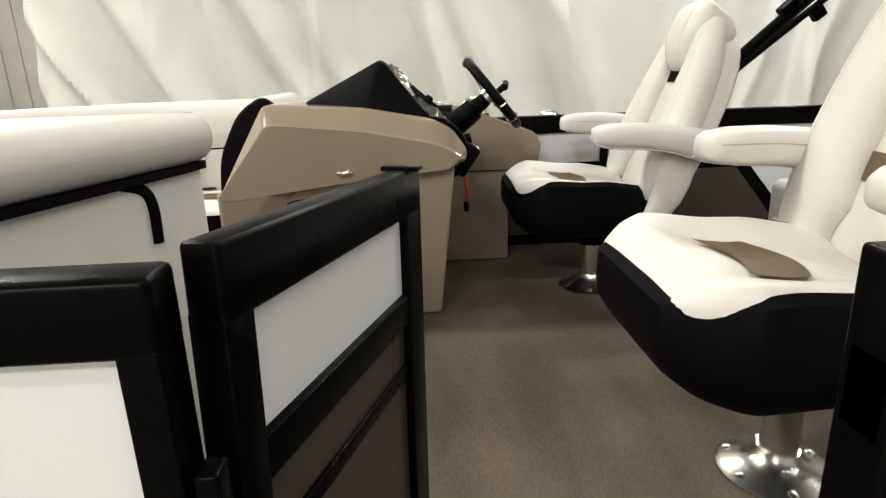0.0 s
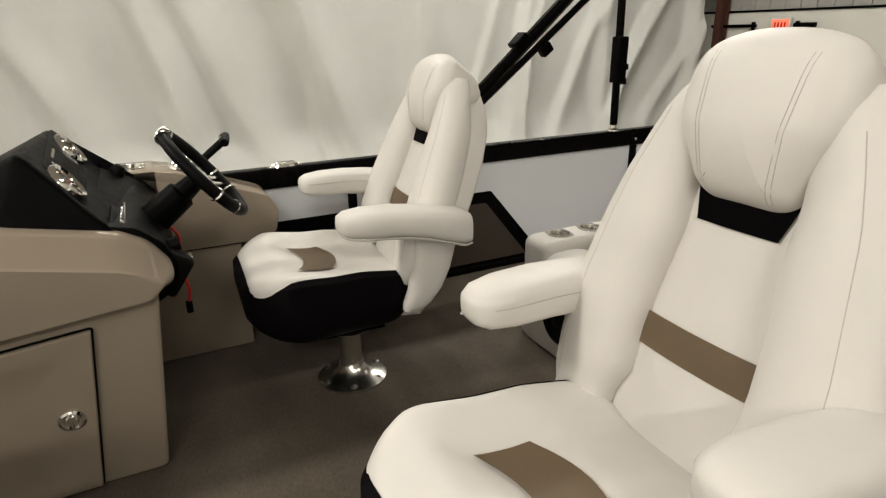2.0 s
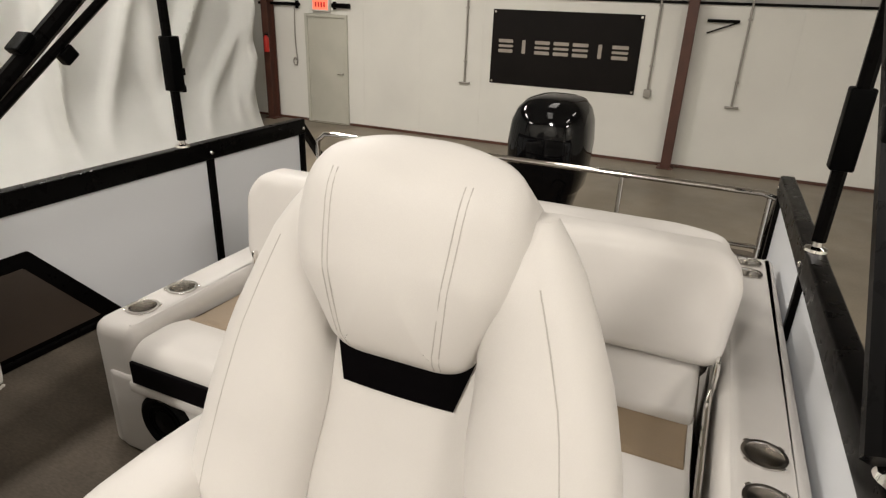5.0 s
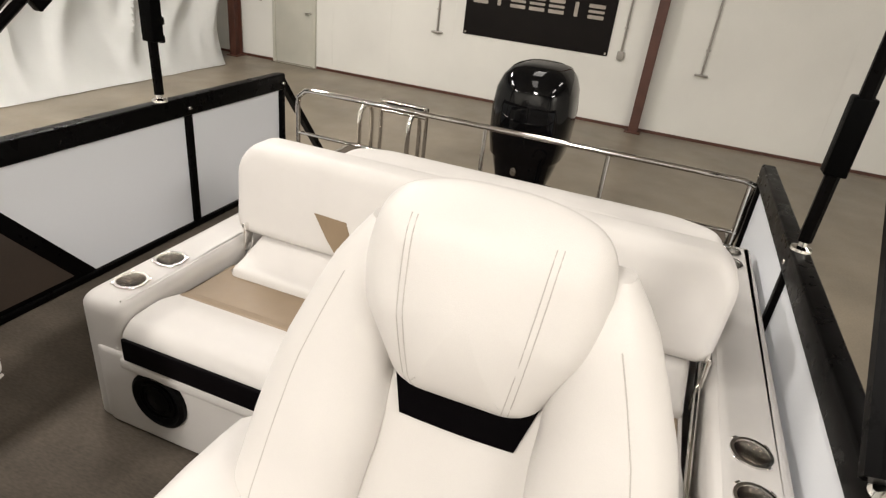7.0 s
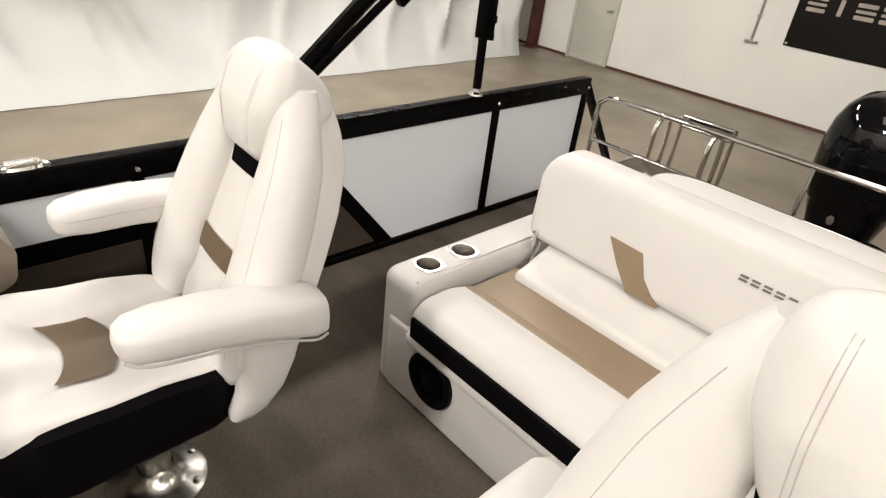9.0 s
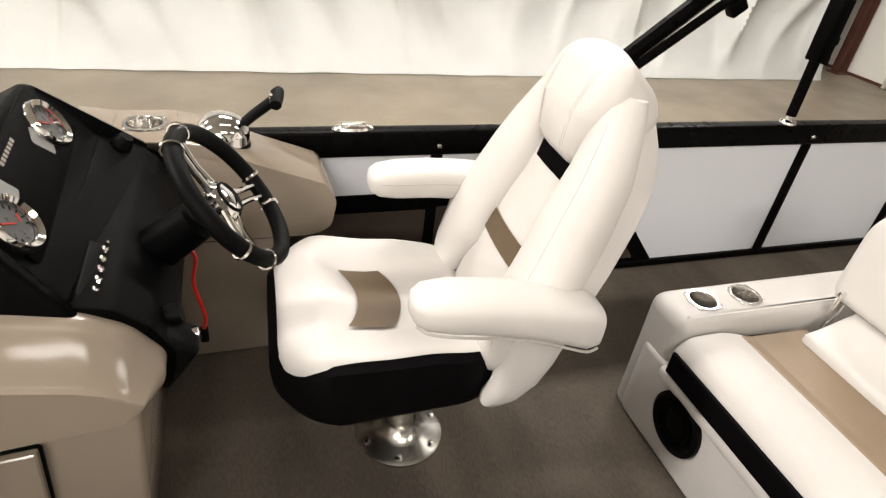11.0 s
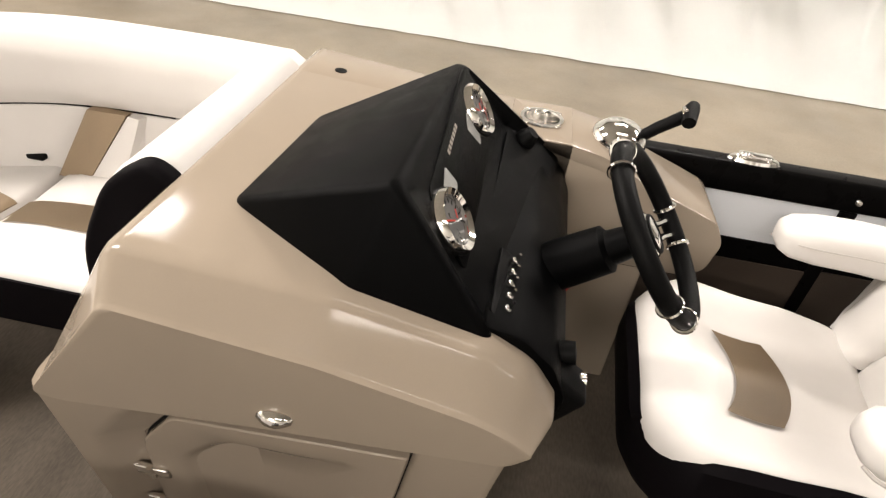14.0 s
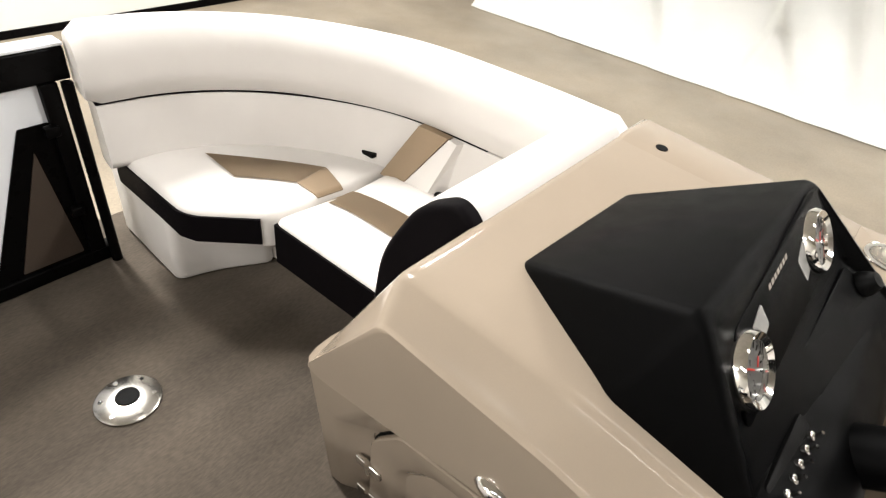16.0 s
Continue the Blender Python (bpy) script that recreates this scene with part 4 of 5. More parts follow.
part("dash_panel", moved(slab(rounded([(-0.235, -0.062), (0.235, -0.062), (0.20, 0.066), (-0.20, 0.066)], 0.02), -0.004, 0.004, 0.003, seg=2), on_dash(0, 0)), PLASTIC, pod)
part("dash_ledge", moved(slab(rounded([(-0.14, -0.035), (0.15, -0.035), (0.15, 0.035), (-0.14, 0.035)], 0.012), -0.003, 0.002, 0.0015), on_dash(0.09, 0.0, 0, LEDGE)), PLASTIC, pod)
part("rocker_housing", moved(slab(rounded([(-0.075, -0.026), (0.075, -0.026), (0.075, 0.026), (-0.075, 0.026)], 0.008), -0.003, 0.006, 0.003, seg=2), on_dash(-0.195, -0.026, 0, LEDGE)), RUBBER, pod)
for u in (-0.190, 0.138):
    gauge = part("gauge", moved(lathe([(0.001, 0.001), (0.052, 0.001), (0.052, 0.016), (0.047, 0.024), (0.038, 0.019), (0.037, 0.011), (0.001, 0.011)], 36), on_dash(u, 0.002, -0.005)), CHROME, pod, "round chrome-rimmed gauge")
    part("dial", moved(lathe([(0.001, 0.0111), (0.0365, 0.0111), (0.0365, 0.0125), (0.001, 0.0125)], 32), on_dash(u, 0.002, -0.005)), DIAL, gauge)
    part("needle", moved(merged(block(-0.0012, 0.0012, -0.004, 0.027, 0.013, 0.0145), block(0.004, 0.018, -0.020, -0.016, 0.0127, 0.0132)), on_dash(u, 0.002, -0.005) @ pose(0, 0, 0, 0, 0, 50)), RED, gauge, smooth=False)
    part("dial_marks", moved(merged(*[moved(block(0.027, 0.034, -0.0012, 0.0012, 0.0126, 0.0132), pose(0, 0, 0, 0, 0, a)) for a in range(-40, 230, 22)]), on_dash(u, 0.002, -0.005)), RUBBER, gauge, smooth=False)
    part("label_film", moved(slab(rounded([(-0.026, -0.02), (0.026, -0.02), (0.026, 0.02), (-0.026, 0.02)], 0.006), 0.0042, 0.0052), on_dash(u + (0.058 if u < 0 else -0.06), 0.022 if u < 0 else 0.0) @ pose(0, 0, 0, 0, 0, 15 if u < 0 else -65)), LABELFILM, pod)
part("silver_marks", moved(merged(*[block(-0.0045 + 0.013 * k, 0.0045 + 0.013 * k, -0.004, 0.004, 0.0041, 0.0048, 0.0003) for k in range(-3, 4)]), on_dash(-0.03, 0.047)), SILVER, pod, "row of small silver marks", smooth=False)
for k in range(5):
    part("toggle_switch", moved(merged(lathe([(0.001, 0.009), (0.009, 0.009), (0.009, 0.016), (0.006, 0.018), (0.001, 0.018)], 12), tube([(0, 0, 0.017), (0, 0.005, 0.033)], 0.0035, 8)), on_dash(-0.249 + 0.0275 * k, -0.026, 0, LEDGE) @ Matrix.Diagonal((0.72, 0.72, 0.85, 1))), CHROME, pod)
part("ignition", moved(merged(lathe([(0.001, 0.0), (0.022, 0.0), (0.022, 0.012), (0.014, 0.03), (0.001, 0.032)], 18)), on_dash(0.25, -0.01, 0, LEDGE)), RUBBER, pod)
part("kick_panel", swap(slab(rounded([(0.10, 0.705), (0.165, 0.69), (0.218, 0.645), (0.246, 0.585), (0.236, 0.52), (0.15, 0.47), (0.10, 0.5)], 0.012, 3), 2.33, 2.952, 0.006, seg=2), (1, 3, 2)), PLASTIC, console, "black trim panel under the dashboard")
part("drive_knob", moved(lathe([(0.001, 0), (0.02, 0), (0.018, 0.03), (0.001, 0.032)], 16), aim((0.225, 2.40, 0.61), (1, 2.40, 0.8))), RUBBER, console)
part("remote_box", moved(block(-0.03, 0.05, -0.035, 0.035, -0.06, 0.05, 0.012), Matrix.Translation((0.215, 2.37, 0.565)) @ pose(0, 0, 0, 0, 35, 0)), RUBBER, console)
part("knob", lathe([(0.001, 0), (0.013, 0), (0.013, 0.018), (0.001, 0.02)], 14, aim((0.262, 2.385, 0.575), (1, 2.385, 0.7))), CHROME, console)
part("stop_cord", tube([(0.235, 2.66, 0.60), (0.262, 2.67, 0.55), (0.25, 2.68, 0.47), (0.265, 2.675, 0.38), (0.258, 2.68, 0.33)], 0.005, 8, 6), RED, console, "red stop-switch cord")
part("stop_switch", moved(lathe([(0.001, 0), (0.008, 0), (0.008, 0.012), (0.001, 0.014)], 12), aim((0.236, 2.60, 0.648), (1, 2.60, 1.1))), RED, console)
part("cord_clip", block(0.248, 0.268, 2.67, 2.69, 0.295, 0.335, 0.005), RUBBER, console)

# Steering wheel: leaned back 37 degrees
hub, axis = Vector((0.352, 2.560, 0.757)), Vector((0.78, -0.07, 0.62)).normalized()
wheel = thing("steering_wheel", "black sports steering wheel with chrome spokes on a black column", "steering wheel", "", hub)
turned = aim((0, 0, 0), axis)
part("column", moved(lathe([(0.001, -0.22), (0.046, -0.22), (0.043, -0.13), (0.041, -0.085), (0.03, -0.078), (0.026, -0.03), (0.001, -0.028)], 24), turned), PLASTIC, wheel)
rim = part("rim", torus(0.142, 0.0165, turned), RUBBER, wheel)
for a in (90, 210, 330):
    c, s = math.cos(radians(a)), math.sin(radians(a))
    spoke = part("spoke", moved(merged(tube([(0.02 * c - 0.018 * s, 0.02 * s + 0.018 * c, -0.018), (0.08 * c - 0.012 * s, 0.08 * s + 0.012 * c, -0.012), (0.134 * c - 0.014 * s, 0.134 * s + 0.014 * c, 0)], 0.0065, 8), tube([(0.02 * c + 0.018 * s, 0.02 * s - 0.018 * c, -0.018), (0.08 * c + 0.012 * s, 0.08 * s - 0.012 * c, -0.012), (0.134 * c + 0.014 * s, 0.134 * s - 0.014 * c, 0)], 0.0065, 8)), turned), CHROME, wheel)
    for d in (-14, 14):
        part("rim_collar", moved(torus(0.018, 0.0035, pose(0, 0, 0, 90, 0, 0), 16, 6), turned @ pose(0, 0, 0, 0, 0, a + d) @ Matrix.Translation((0.144, 0, 0))), CHROME, spoke)
part("hub_cap", moved(lathe([(0.001, -0.03), (0.04, -0.03), (0.042, -0.014), (0.03, -0.002), (0.001, 0.002)], 24), turned), CHROME, wheel)
part("horn_ring", moved(torus(0.03, 0.004, Matrix.Translation((0, 0, -0.005)), 24, 8), turned), RUBBER, wheel)

throttle = thing("throttle_lever", "chrome throttle control with a black lever on the side shelf", "throttle", "", (0.335, 3.04, 0.645))
part("dome", lathe([(0.001, -0.02), (0.064, -0.02), (0.066, 0.035), (0.064, 0.045), (0.058, 0.062), (0.036, 0.08), (0.001, 0.086)], 30), CHROME, throttle)
part("skirt", lathe([(0.001, -0.03), (0.068, -0.03), (0.066, 0.012), (0.001, 0.014)], 30), PLASTIC, throttle)
part("lever_arm", tube([(0.03, 0.0, 0.04), (0.08, 0.008, 0.08), (0.135, 0.012, 0.12)], [0.013, 0.014, 0.015], 10), RUBBER, throttle)
part("grip", tube([(0.132, -0.03, 0.118), (0.138, 0.01, 0.13), (0.146, 0.03, 0.135)], [0.015, 0.019, 0.014], 12), RUBBER, throttle)
part("trim_switch", block(0.118, 0.13, -0.012, 0.012, 0.126, 0.14, 0.003), CHROME, throttle)
shelf_cup = cup_holder((0.155, 3.04, 0.705), "cup holders", 0.042, 0.09, "steel cup holder sunk into the tan console shelf")
part("shelf_plate", slab_with_holes(rounded([(0.083, 2.9305), (0.227, 2.9305), (0.227, 3.1345), (0.083, 3.1345)], 0.003, 2), 0.598, 0.7045, 0.003, [(0.155, 3.04, 0.0425)], 0.1, 2), GELCOAT, console)


# ---- aft bench ----
bench = thing("aft_bench", "cream vinyl aft bench with tan inlays and a dark front band", "bench", "", (0, 0, 0))
plinth = rounded([(1.415, 0.985), (2.36, 0.985), (2.36, 2.545), (1.46, 2.545), (1.415, 2.50)], [0.02, 0.02, 0.02, 0.05, 0.05], 5)
part("plinth", slab(plinth, 0.002, 0.264, 0.012, seg=3), VINYL, bench, "cream moulded bench plinth")
# Side arm: front falls to the deck in one rounded sweep
arm_top = rounded([(1.425, 2.40), (2.90, 2.40), (2.90, 2.565), (1.425, 2.565)], [0.04, 0.02, 0.02, 0.06], 6)
arm = part("arm", slab_with_holes(arm_top, 0.002, 0.402, 0.035, [(1.548, 2.488, 0.038), (1.694, 2.488, 0.038), (2.70, 2.488, 0.038), (2.81, 2.488, 0.038)]), VINYL, bench)
arm_port = rounded([(1.42, 0.768), (2.90, 0.768), (2.90, 0.945), (1.42, 0.945)], [0.06, 0.02, 0.02, 0.04], 6)
arm2 = part("arm", slab_with_holes(arm_port, 0.002, 0.402, 0.035, [(1.677, 0.858, 0.038), (1.535, 0.858, 0.038), (2.70, 0.862, 0.038), (2.81, 0.862, 0.038)]), VINYL, bench)
for x, y in ((1.548, 2.488), (1.694, 2.488), (1.677, 0.858), (1.535, 0.858), (2.70, 2.488), (2.81, 2.488), (2.70, 0.862), (2.81, 0.862)):
    cup_holder((x, y, 0.4025), "cup holders")
for y0, y1 in ((2.424, 2.447), (0.900, 0.922)):
    part("arm_core", block(1.47, 2.86, y0, y1, 0.30, 0.4012), VINYL, bench, smooth=False)
part("front_ledge", block(1.398, 1.435, 0.98, 2.405, 0.230, 0.268, 0.012), VINYL, bench)
roll = rounded([(1.410, 0.262), (1.402, 0.338), (1.440, 0.377), (1.545, 0.380), (1.605, 0.362), (1.640, 0.352), (1.840, 0.348), (1.840, 0.262)], [0.006, 0.022, 0.04, 0.06, 0.03, 0.02, 0.006, 0.006], 5)
seat_roll = part("seat_cushion", swap(slab(roll, 0.990, 2.392, 0.014, seg=3), (1, 3, 2)), VINYL, bench, "cream seat cushion with a raised front roll")
part("dark_band", block(1.396, 1.408, 1.004, 2.382, 0.268, 0.338, 0.006), VINYL_DARK, seat_roll, "dark espresso front band")
part("tan_strip", swap(slab(rounded([(1.598, 0.358), (1.607, 0.3645), (1.641, 0.3555), (1.838, 0.3515), (1.838, 0.345), (1.64, 0.348)], 0.004, 2), 1.004, 2.378, 0.003, seg=2), (1, 3, 2)), VINYL_TAN, seat_roll, "tan vinyl inlay")
fold = rounded([(1.775, 0.345), (1.99, 0.335), (2.02, 0.450), (1.93, 0.425), (1.83, 0.388), (1.785, 0.378)], [0.012, 0.02, 0.02, 0.03, 0.05, 0.018], 5)
part("lumbar_roll", swap(slab(fold, 0.995, 2.345, 0.02, seg=4), (1, 3, 2)), VINYL, bench, "cream lumbar pad under the backrest")


def lean_back(c):
    """The bench back's face leans aft as it rises."""
    return Vector((1.90 + 0.22 * (c.y - 0.40) - c.z, c.x, c.y))


back_edge = rounded([(0.955, 0.428), (2.425, 0.428), (2.45, 0.65), (2.395, 0.718), (0.99, 0.718), (0.935, 0.65)], [0.05, 0.05, 0.06, 0.07, 0.07, 0.06], 6)
back = part("backrest", bent(slab(back_edge, -0.125, 0.0, 0.035, 0.002, 5, inner=4), lean_back), VINYL, bench, "one long cream backrest cushion")
for k in (1, -1):
    quad = [(1.715 + k * y, z) for y, z in ((0.424, 0.558), (0.313, 0.554), (0.283, 0.49), (0.219, 0.432), (0.318, 0.432), (0.372, 0.49))]
    part("back_inlay", bent(slab([Vector(q) for q in quad], -0.01, 0.004), lean_back), VINYL_TAN, back, "tan vinyl inlay", smooth=False)
part("pivot_arm", block(1.895, 1.935, 2.372, 2.384, 0.345, 0.47, 0.004), CHROME, bench)
part("pivot_arm", block(1.895, 1.935, 0.955, 0.967, 0.30, 0.47, 0.004), CHROME, bench)
part("marks", merged(*[bent(slab(rounded([(y, z), (y - 0.021, z), (y - 0.021, z + 0.0045), (y, z + 0.0045)], 0.001, 2), -0.005, 0.0055), lean_back) for y in [1.775 - 0.030 * k for k in range(7)] for z in (0.607, 0.617)]), MARKS, back, "row of small grey embroidered marks")
part("rear_pad", slab(rounded([(2.12, 0.96), (2.34, 0.96), (2.40, 1.1), (2.40, 2.12), (2.34, 2.24), (2.12, 2.24)], 0.06, 5), 0.25, 0.655, 0.05, 0.012, 5), VINYL, bench, "cream rear pad behind the backrest")
part("hinge", merged(block(1.93, 1.97, 0.95, 0.965, 0.37, 0.42, 0.005), tube([(1.48, 0.968, 0.27), (1.72, 0.968, 0.335), (1.99, 0.968, 0.41)], 0.008, 8)), CHROME, bench)
part("speaker_trim", merged(lathe([(0.03, -0.002), (0.088, -0.002), (0.088, 0.010), (0.078, 0.016), (0.072, 0.010), (0.05, 0.006), (0.03, 0.012), (0.001, 0.016), (0.001, -0.002)], 40, aim((1.413, 2.289, 0.162), (0, 2.289, 0.162)))), RUBBER, bench, "round black loudspeaker grille")
part("speaker_cone", merged(*[torus(r, 0.003, aim((1.403, 2.289, 0.162), (0, 2.289, 0.162)), 32, 6) for r in (0.02, 0.04, 0.058)]), PLASTIC, bench)
cable = thing("cable", "black cable and fittings lying on the aft deck", "cable", "", (3.55, 1.65, 0.01))
part("cord", tube([(0.40, 0.2, 0.06), (0.32, 0.08, 0.09), (0.26, -0.05, 0.06), (0.2, -0.15, 0.01), (-0.05, -0.1, 0.002), (-0.1, 0.1, 0.002), (0.1, 0.2, 0.002)], 0.010, 8, 6), RUBBER, cable)

# ---- chrome stern rail and boarding ladder ----
rail = thing("stern_rail", "polished steel double stern rail across the boat", "rail", "", (3.30, 0, 0))
part("upper_tube", tube([(0, 3.11, 0.002), (0, 3.11, 0.44), (0, 3.105, 0.50), (0, 3.06, 0.54), (0, 3.0, 0.545), (0, 1.0, 0.545), (0, 0.82, 0.545), (0, 0.77, 0.53)], 0.0135, 12), CHROME, rail)
part("lower_tube", tube([(0, 3.11, 0.30), (0, 0.78, 0.30)], 0.010, 10), CHROME, rail)
for y in (2.02, 1.41, 0.79):
    part("post", tube([(0, y, 0.002), (0, y, 0.545)], 0.0115, 10), CHROME, rail)
for y in (2.45, 1.41):
    part("collar", tube([(0, y - 0.03, 0.545), (0, y + 0.03, 0.545)], 0.0165, 12), CHROME, rail)
ladder = thing("boarding_ladder", "folded chrome boarding ladder at the stern", "ladder", "", (4.03, 2.85, 0))
for y in (0.25, -0.11):
    part("grab_rail", tube([(-0.02, y, 0.002), (-0.02, y, 0.20), (0.0, y, 0.28), (0.05, y - 0.01, 0.315), (0.10, y - 0.02, 0.29), (0.12, y - 0.02, 0.2), (0.12, y - 0.02, 0.002)], 0.017, 10, 5), CHROME, ladder)
for z in (0.30, 0.33, 0.36):
    part("rung", tube([(0.06, 0.13, z), (0.06, -0.2, z)], 0.013, 10), CHROME, ladder)
for y in (0.13, -0.2):
    part("stile", tube([(0.06, y, 0.002), (0.06, y, 0.37)], 0.015, 10), CHROME, ladder)
part("tread", block(0.03, 0.10, -0.17, 0.10, 0.318, 0.343, 0.006), RUBBER, ladder)

# ---- outboard motor ----
motor = thing("outboard_motor", "glossy black outboard motor with a rounded cowl", "outboard motor", "", (4.05, 1.955, GROUND))
zb = -GROUND
rings = []
for z, x0, x1, w in ((-0.02, -0.13, 0.20, 0.13), (0.06, -0.15, 0.24, 0.165), (0.18, -0.17, 0.28, 0.195), (0.21, -0.172, 0.285, 0.205), (0.225, -0.185, 0.30, 0.222), (0.34, -0.20, 0.33, 0.240), (0.50, -0.21, 0.36, 0.245), (0.62, -0.20, 0.37, 0.232), (0.69, -0.17, 0.36, 0.205), (0.735, -0.12, 0.33, 0.165), (0.755, -0.05, 0.27, 0.11), (0.76, 0.04, 0.18, 0.05)):
    rings.append([((x0 + x1) / 2 + (x1 - x0) / 2 * math.copysign(abs(math.cos(a)) ** 0.62, math.cos(a)), w * math.copysign(abs(math.sin(a)) ** 0.66, math.sin(a)), z + zb) for a in [2 * math.pi * k / 36 for k in range(36)]])
part("cowl", loft(rings), GLOSS, motor)
part("cowl_badge", merged(lathe([(0.001, 0), (0.028, 0), (0.026, 0.006), (0.001, 0.008)], 20, aim((-0.175, 0.02, 0.15 + zb), (-2, 0.02, 0.15 + zb)) @ Matrix.Diagonal((0.7, 1, 1, 1)))), BRUSHED, motor, "small round silver emblem")
part("lower_cowl", loft([[((x0 + x1) / 2 + (x1 - x0) / 2 * math.copysign(abs(math.cos(a)) ** 0.6, math.cos(a)), w * math.copysign(abs(math.sin(a)) ** 0.6, math.sin(a)), z + zb) for a in [2 * math.pi * k / 24 for k in range(24)]] for z, x0, x1, w in ((-0.75, -0.02, 0.16, 0.045), (-0.5, -0.04, 0.18, 0.06), (-0.2, -0.10, 0.2, 0.10), (-0.02, -0.12, 0.2, 0.12))]), GLOSS, motor)
part("gearcase", loft([[(x, 0.055 * s * math.cos(a), 0.28 + 0.06 * s * math.sin(a)) for a in [2 * math.pi * k / 16 for k in range(16)]] for x, s in ((-0.2, 0.1), (-0.12, 0.7), (0.05, 1.0), (0.25, 0.8), (0.32, 0.4))]), GLOSS, motor)
part("plate", block(-0.1, 0.3, -0.09, 0.09, 0.37, 0.38, 0.004), GLOSS, motor)
part("skeg", block(0.0, 0.14, -0.006, 0.006, 0.10, 0.24, 0.003), GLOSS, motor)
part("clamp_bracket", block(-0.2, -0.06, -0.11, 0.11, 0.72, 1.10, 0.02), RUBBER, motor)
part("stand", block(-0.06, 0.18, -0.12, 0.12, 0.0, 0.11, 0.008), RUBBER, motor)
part("tilt_lever", tube([(-0.17, -0.17, zb + 0.03), (-0.25, -0.22, zb + 0.06), (-0.26, -0.27, zb + 0.05)], 0.012, 8, 4), RUBBER, motor)

# ---- bow lounges ----
lounge = thing("bow_lounge", "curved cream vinyl bow lounge with tan inlays and dark front band", "lounge", "bow lounges", (0, 0, 0))
foot = [(-1.66, 2.46), (-1.45, 2.47), (-1.36, 2.70), (-0.56, 2.74), (-0.56, 3.10), (-1.20, 3.10), (-1.50, 2.92), (-1.68, 2.60)]
part("plinth", slab(rounded(foot, [0.02, 0.04, 0.06, 0.02, 0.02, 0.2, 0.2, 0.05], 5), 0.002, 0.26, 0.015, seg=3), VINYL, lounge, "cream moulded lounge plinth")
part("plinth_nose", slab(rounded([(-1.80, 2.44), (-1.43, 2.415), (-1.395, 2.53), (-1.30, 2.70), (-1.66, 2.70)], [0.02, 0.03, 0.05, 0.05, 0.02], 5), 0.002, 0.268, 0.015, seg=3), VINYL, lounge)
# Black sheet under the seat front, standing in for shade in the kick recess
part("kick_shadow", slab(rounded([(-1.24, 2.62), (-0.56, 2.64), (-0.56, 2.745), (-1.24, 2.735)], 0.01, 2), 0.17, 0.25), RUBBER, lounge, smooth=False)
bow_seat = rounded([(-1.66, 2.41), (-1.27, 2.395), (-1.115, 2.545), (-1.103, 2.57), (-1.070, 2.80), (-1.08, 2.99), (-1.22, 2.99), (-1.45, 2.85), (-1.64, 2.62)], [0.03, 0.05, 0.03, 0.02, 0.04, 0.02, 0.03, 0.1, 0.08], 6)
seat1 = part("seat_cushion", slab(bow_seat, 0.255, 0.372, 0.028, 0.015, 6, low=0.01, inner=6), VINYL, lounge)
side_seat = rounded([(-1.092, 2.548), (-0.56, 2.55), (-0.56, 3.0), (-1.07, 2.995), (-1.06, 2.80)], [0.03, 0.02, 0.02, 0.02, 0.04], 6)
seat2 = part("seat_cushion", slab(side_seat, 0.255, 0.372, 0.028, 0.015, 6, low=0.01, inner=6), VINYL, lounge)


def strip_along(points, z0, z1, thick):
    rings = []
    for i, p in enumerate(points):
        t = (points[min(i + 1, len(points) - 1)] - points[max(i - 1, 0)]).normalized()
        n = Vector((t.y, -t.x))
        a, b = p + n * thick, p - n * thick
        rings.append([(a.x, a.y, z0), (a.x, a.y, z1), (b.x, b.y, z1), (b.x, b.y, z0)])
    return loft(rings)


part("dark_band", strip_along([Vector((-1.655, 2.412)), Vector((-1.42, 2.403)), Vector((-1.30, 2.396)), Vector((-1.255, 2.412)), Vector((-1.128, 2.532))], 0.27, 0.352, 0.006), VINYL_DARK, seat1, "dark espresso front band")
part("dark_band", strip_along([Vector((-1.085, 2.549)), Vector((-0.56, 2.551))], 0.225, 0.352, 0.006), VINYL_DARK, seat2, "dark espresso front band")


part("tan_inlay", drape(merged(cloth([(-1.465, 2.588), (-1.18, 2.808), (-1.17, 2.692), (-1.30, 2.575)], 0.4), cloth([(-1.1795, 2.808), (-1.080, 2.785), (-1.092, 2.70), (-1.1695, 2.692)], 0.4)), seat1), VINYL_TAN, seat1, "tan vinyl inlay")
part("tan_inlay", drape(cloth([(-1.052, 2.795), (-0.58, 2.81), (-0.58, 2.705), (-1.068, 2.70)], 0.37), seat2), VINYL_TAN, seat2, "tan vinyl inlay")
# Backrest: lower pad and upper roll swept round the bow corner
sweep = curve_points([(-0.45, 3.06, 0), (-0.60, 3.06, 0), (-0.85, 3.055, 0), (-1.10, 3.02, 0), (-1.33, 2.90, 0), (-1.50, 2.74, 0), (-1.60, 2.56, 0), (-1.64, 2.38, 0)], 6)
roll_line = curve_points([(-0.42, 3.055, 0), (-0.70, 3.06, 0), (-1.05, 3.03, 0), (-1.33, 2.90, 0), (-1.50, 2.74, 0), (-1.60, 2.56, 0), (-1.64, 2.36, 0)], 6)


def swept(line, profile, ends=0.0):
    rings = []
    for i, p in enumerate(line):
        t = (line[min(i + 1, len(line) - 1)] - line[max(i - 1, 0)]).normalized()
        n = Vector((-t.y, t.x, 0))
        k = 1.0
        if ends and i in (0, len(line) - 1):
            k = 0.8
        rings.append([p + n * (a * k) + Vector((0, 0, 0.62 + (b - 0.62) * (k if ends else 1))) for a, b in profile])
    return loft(rings)


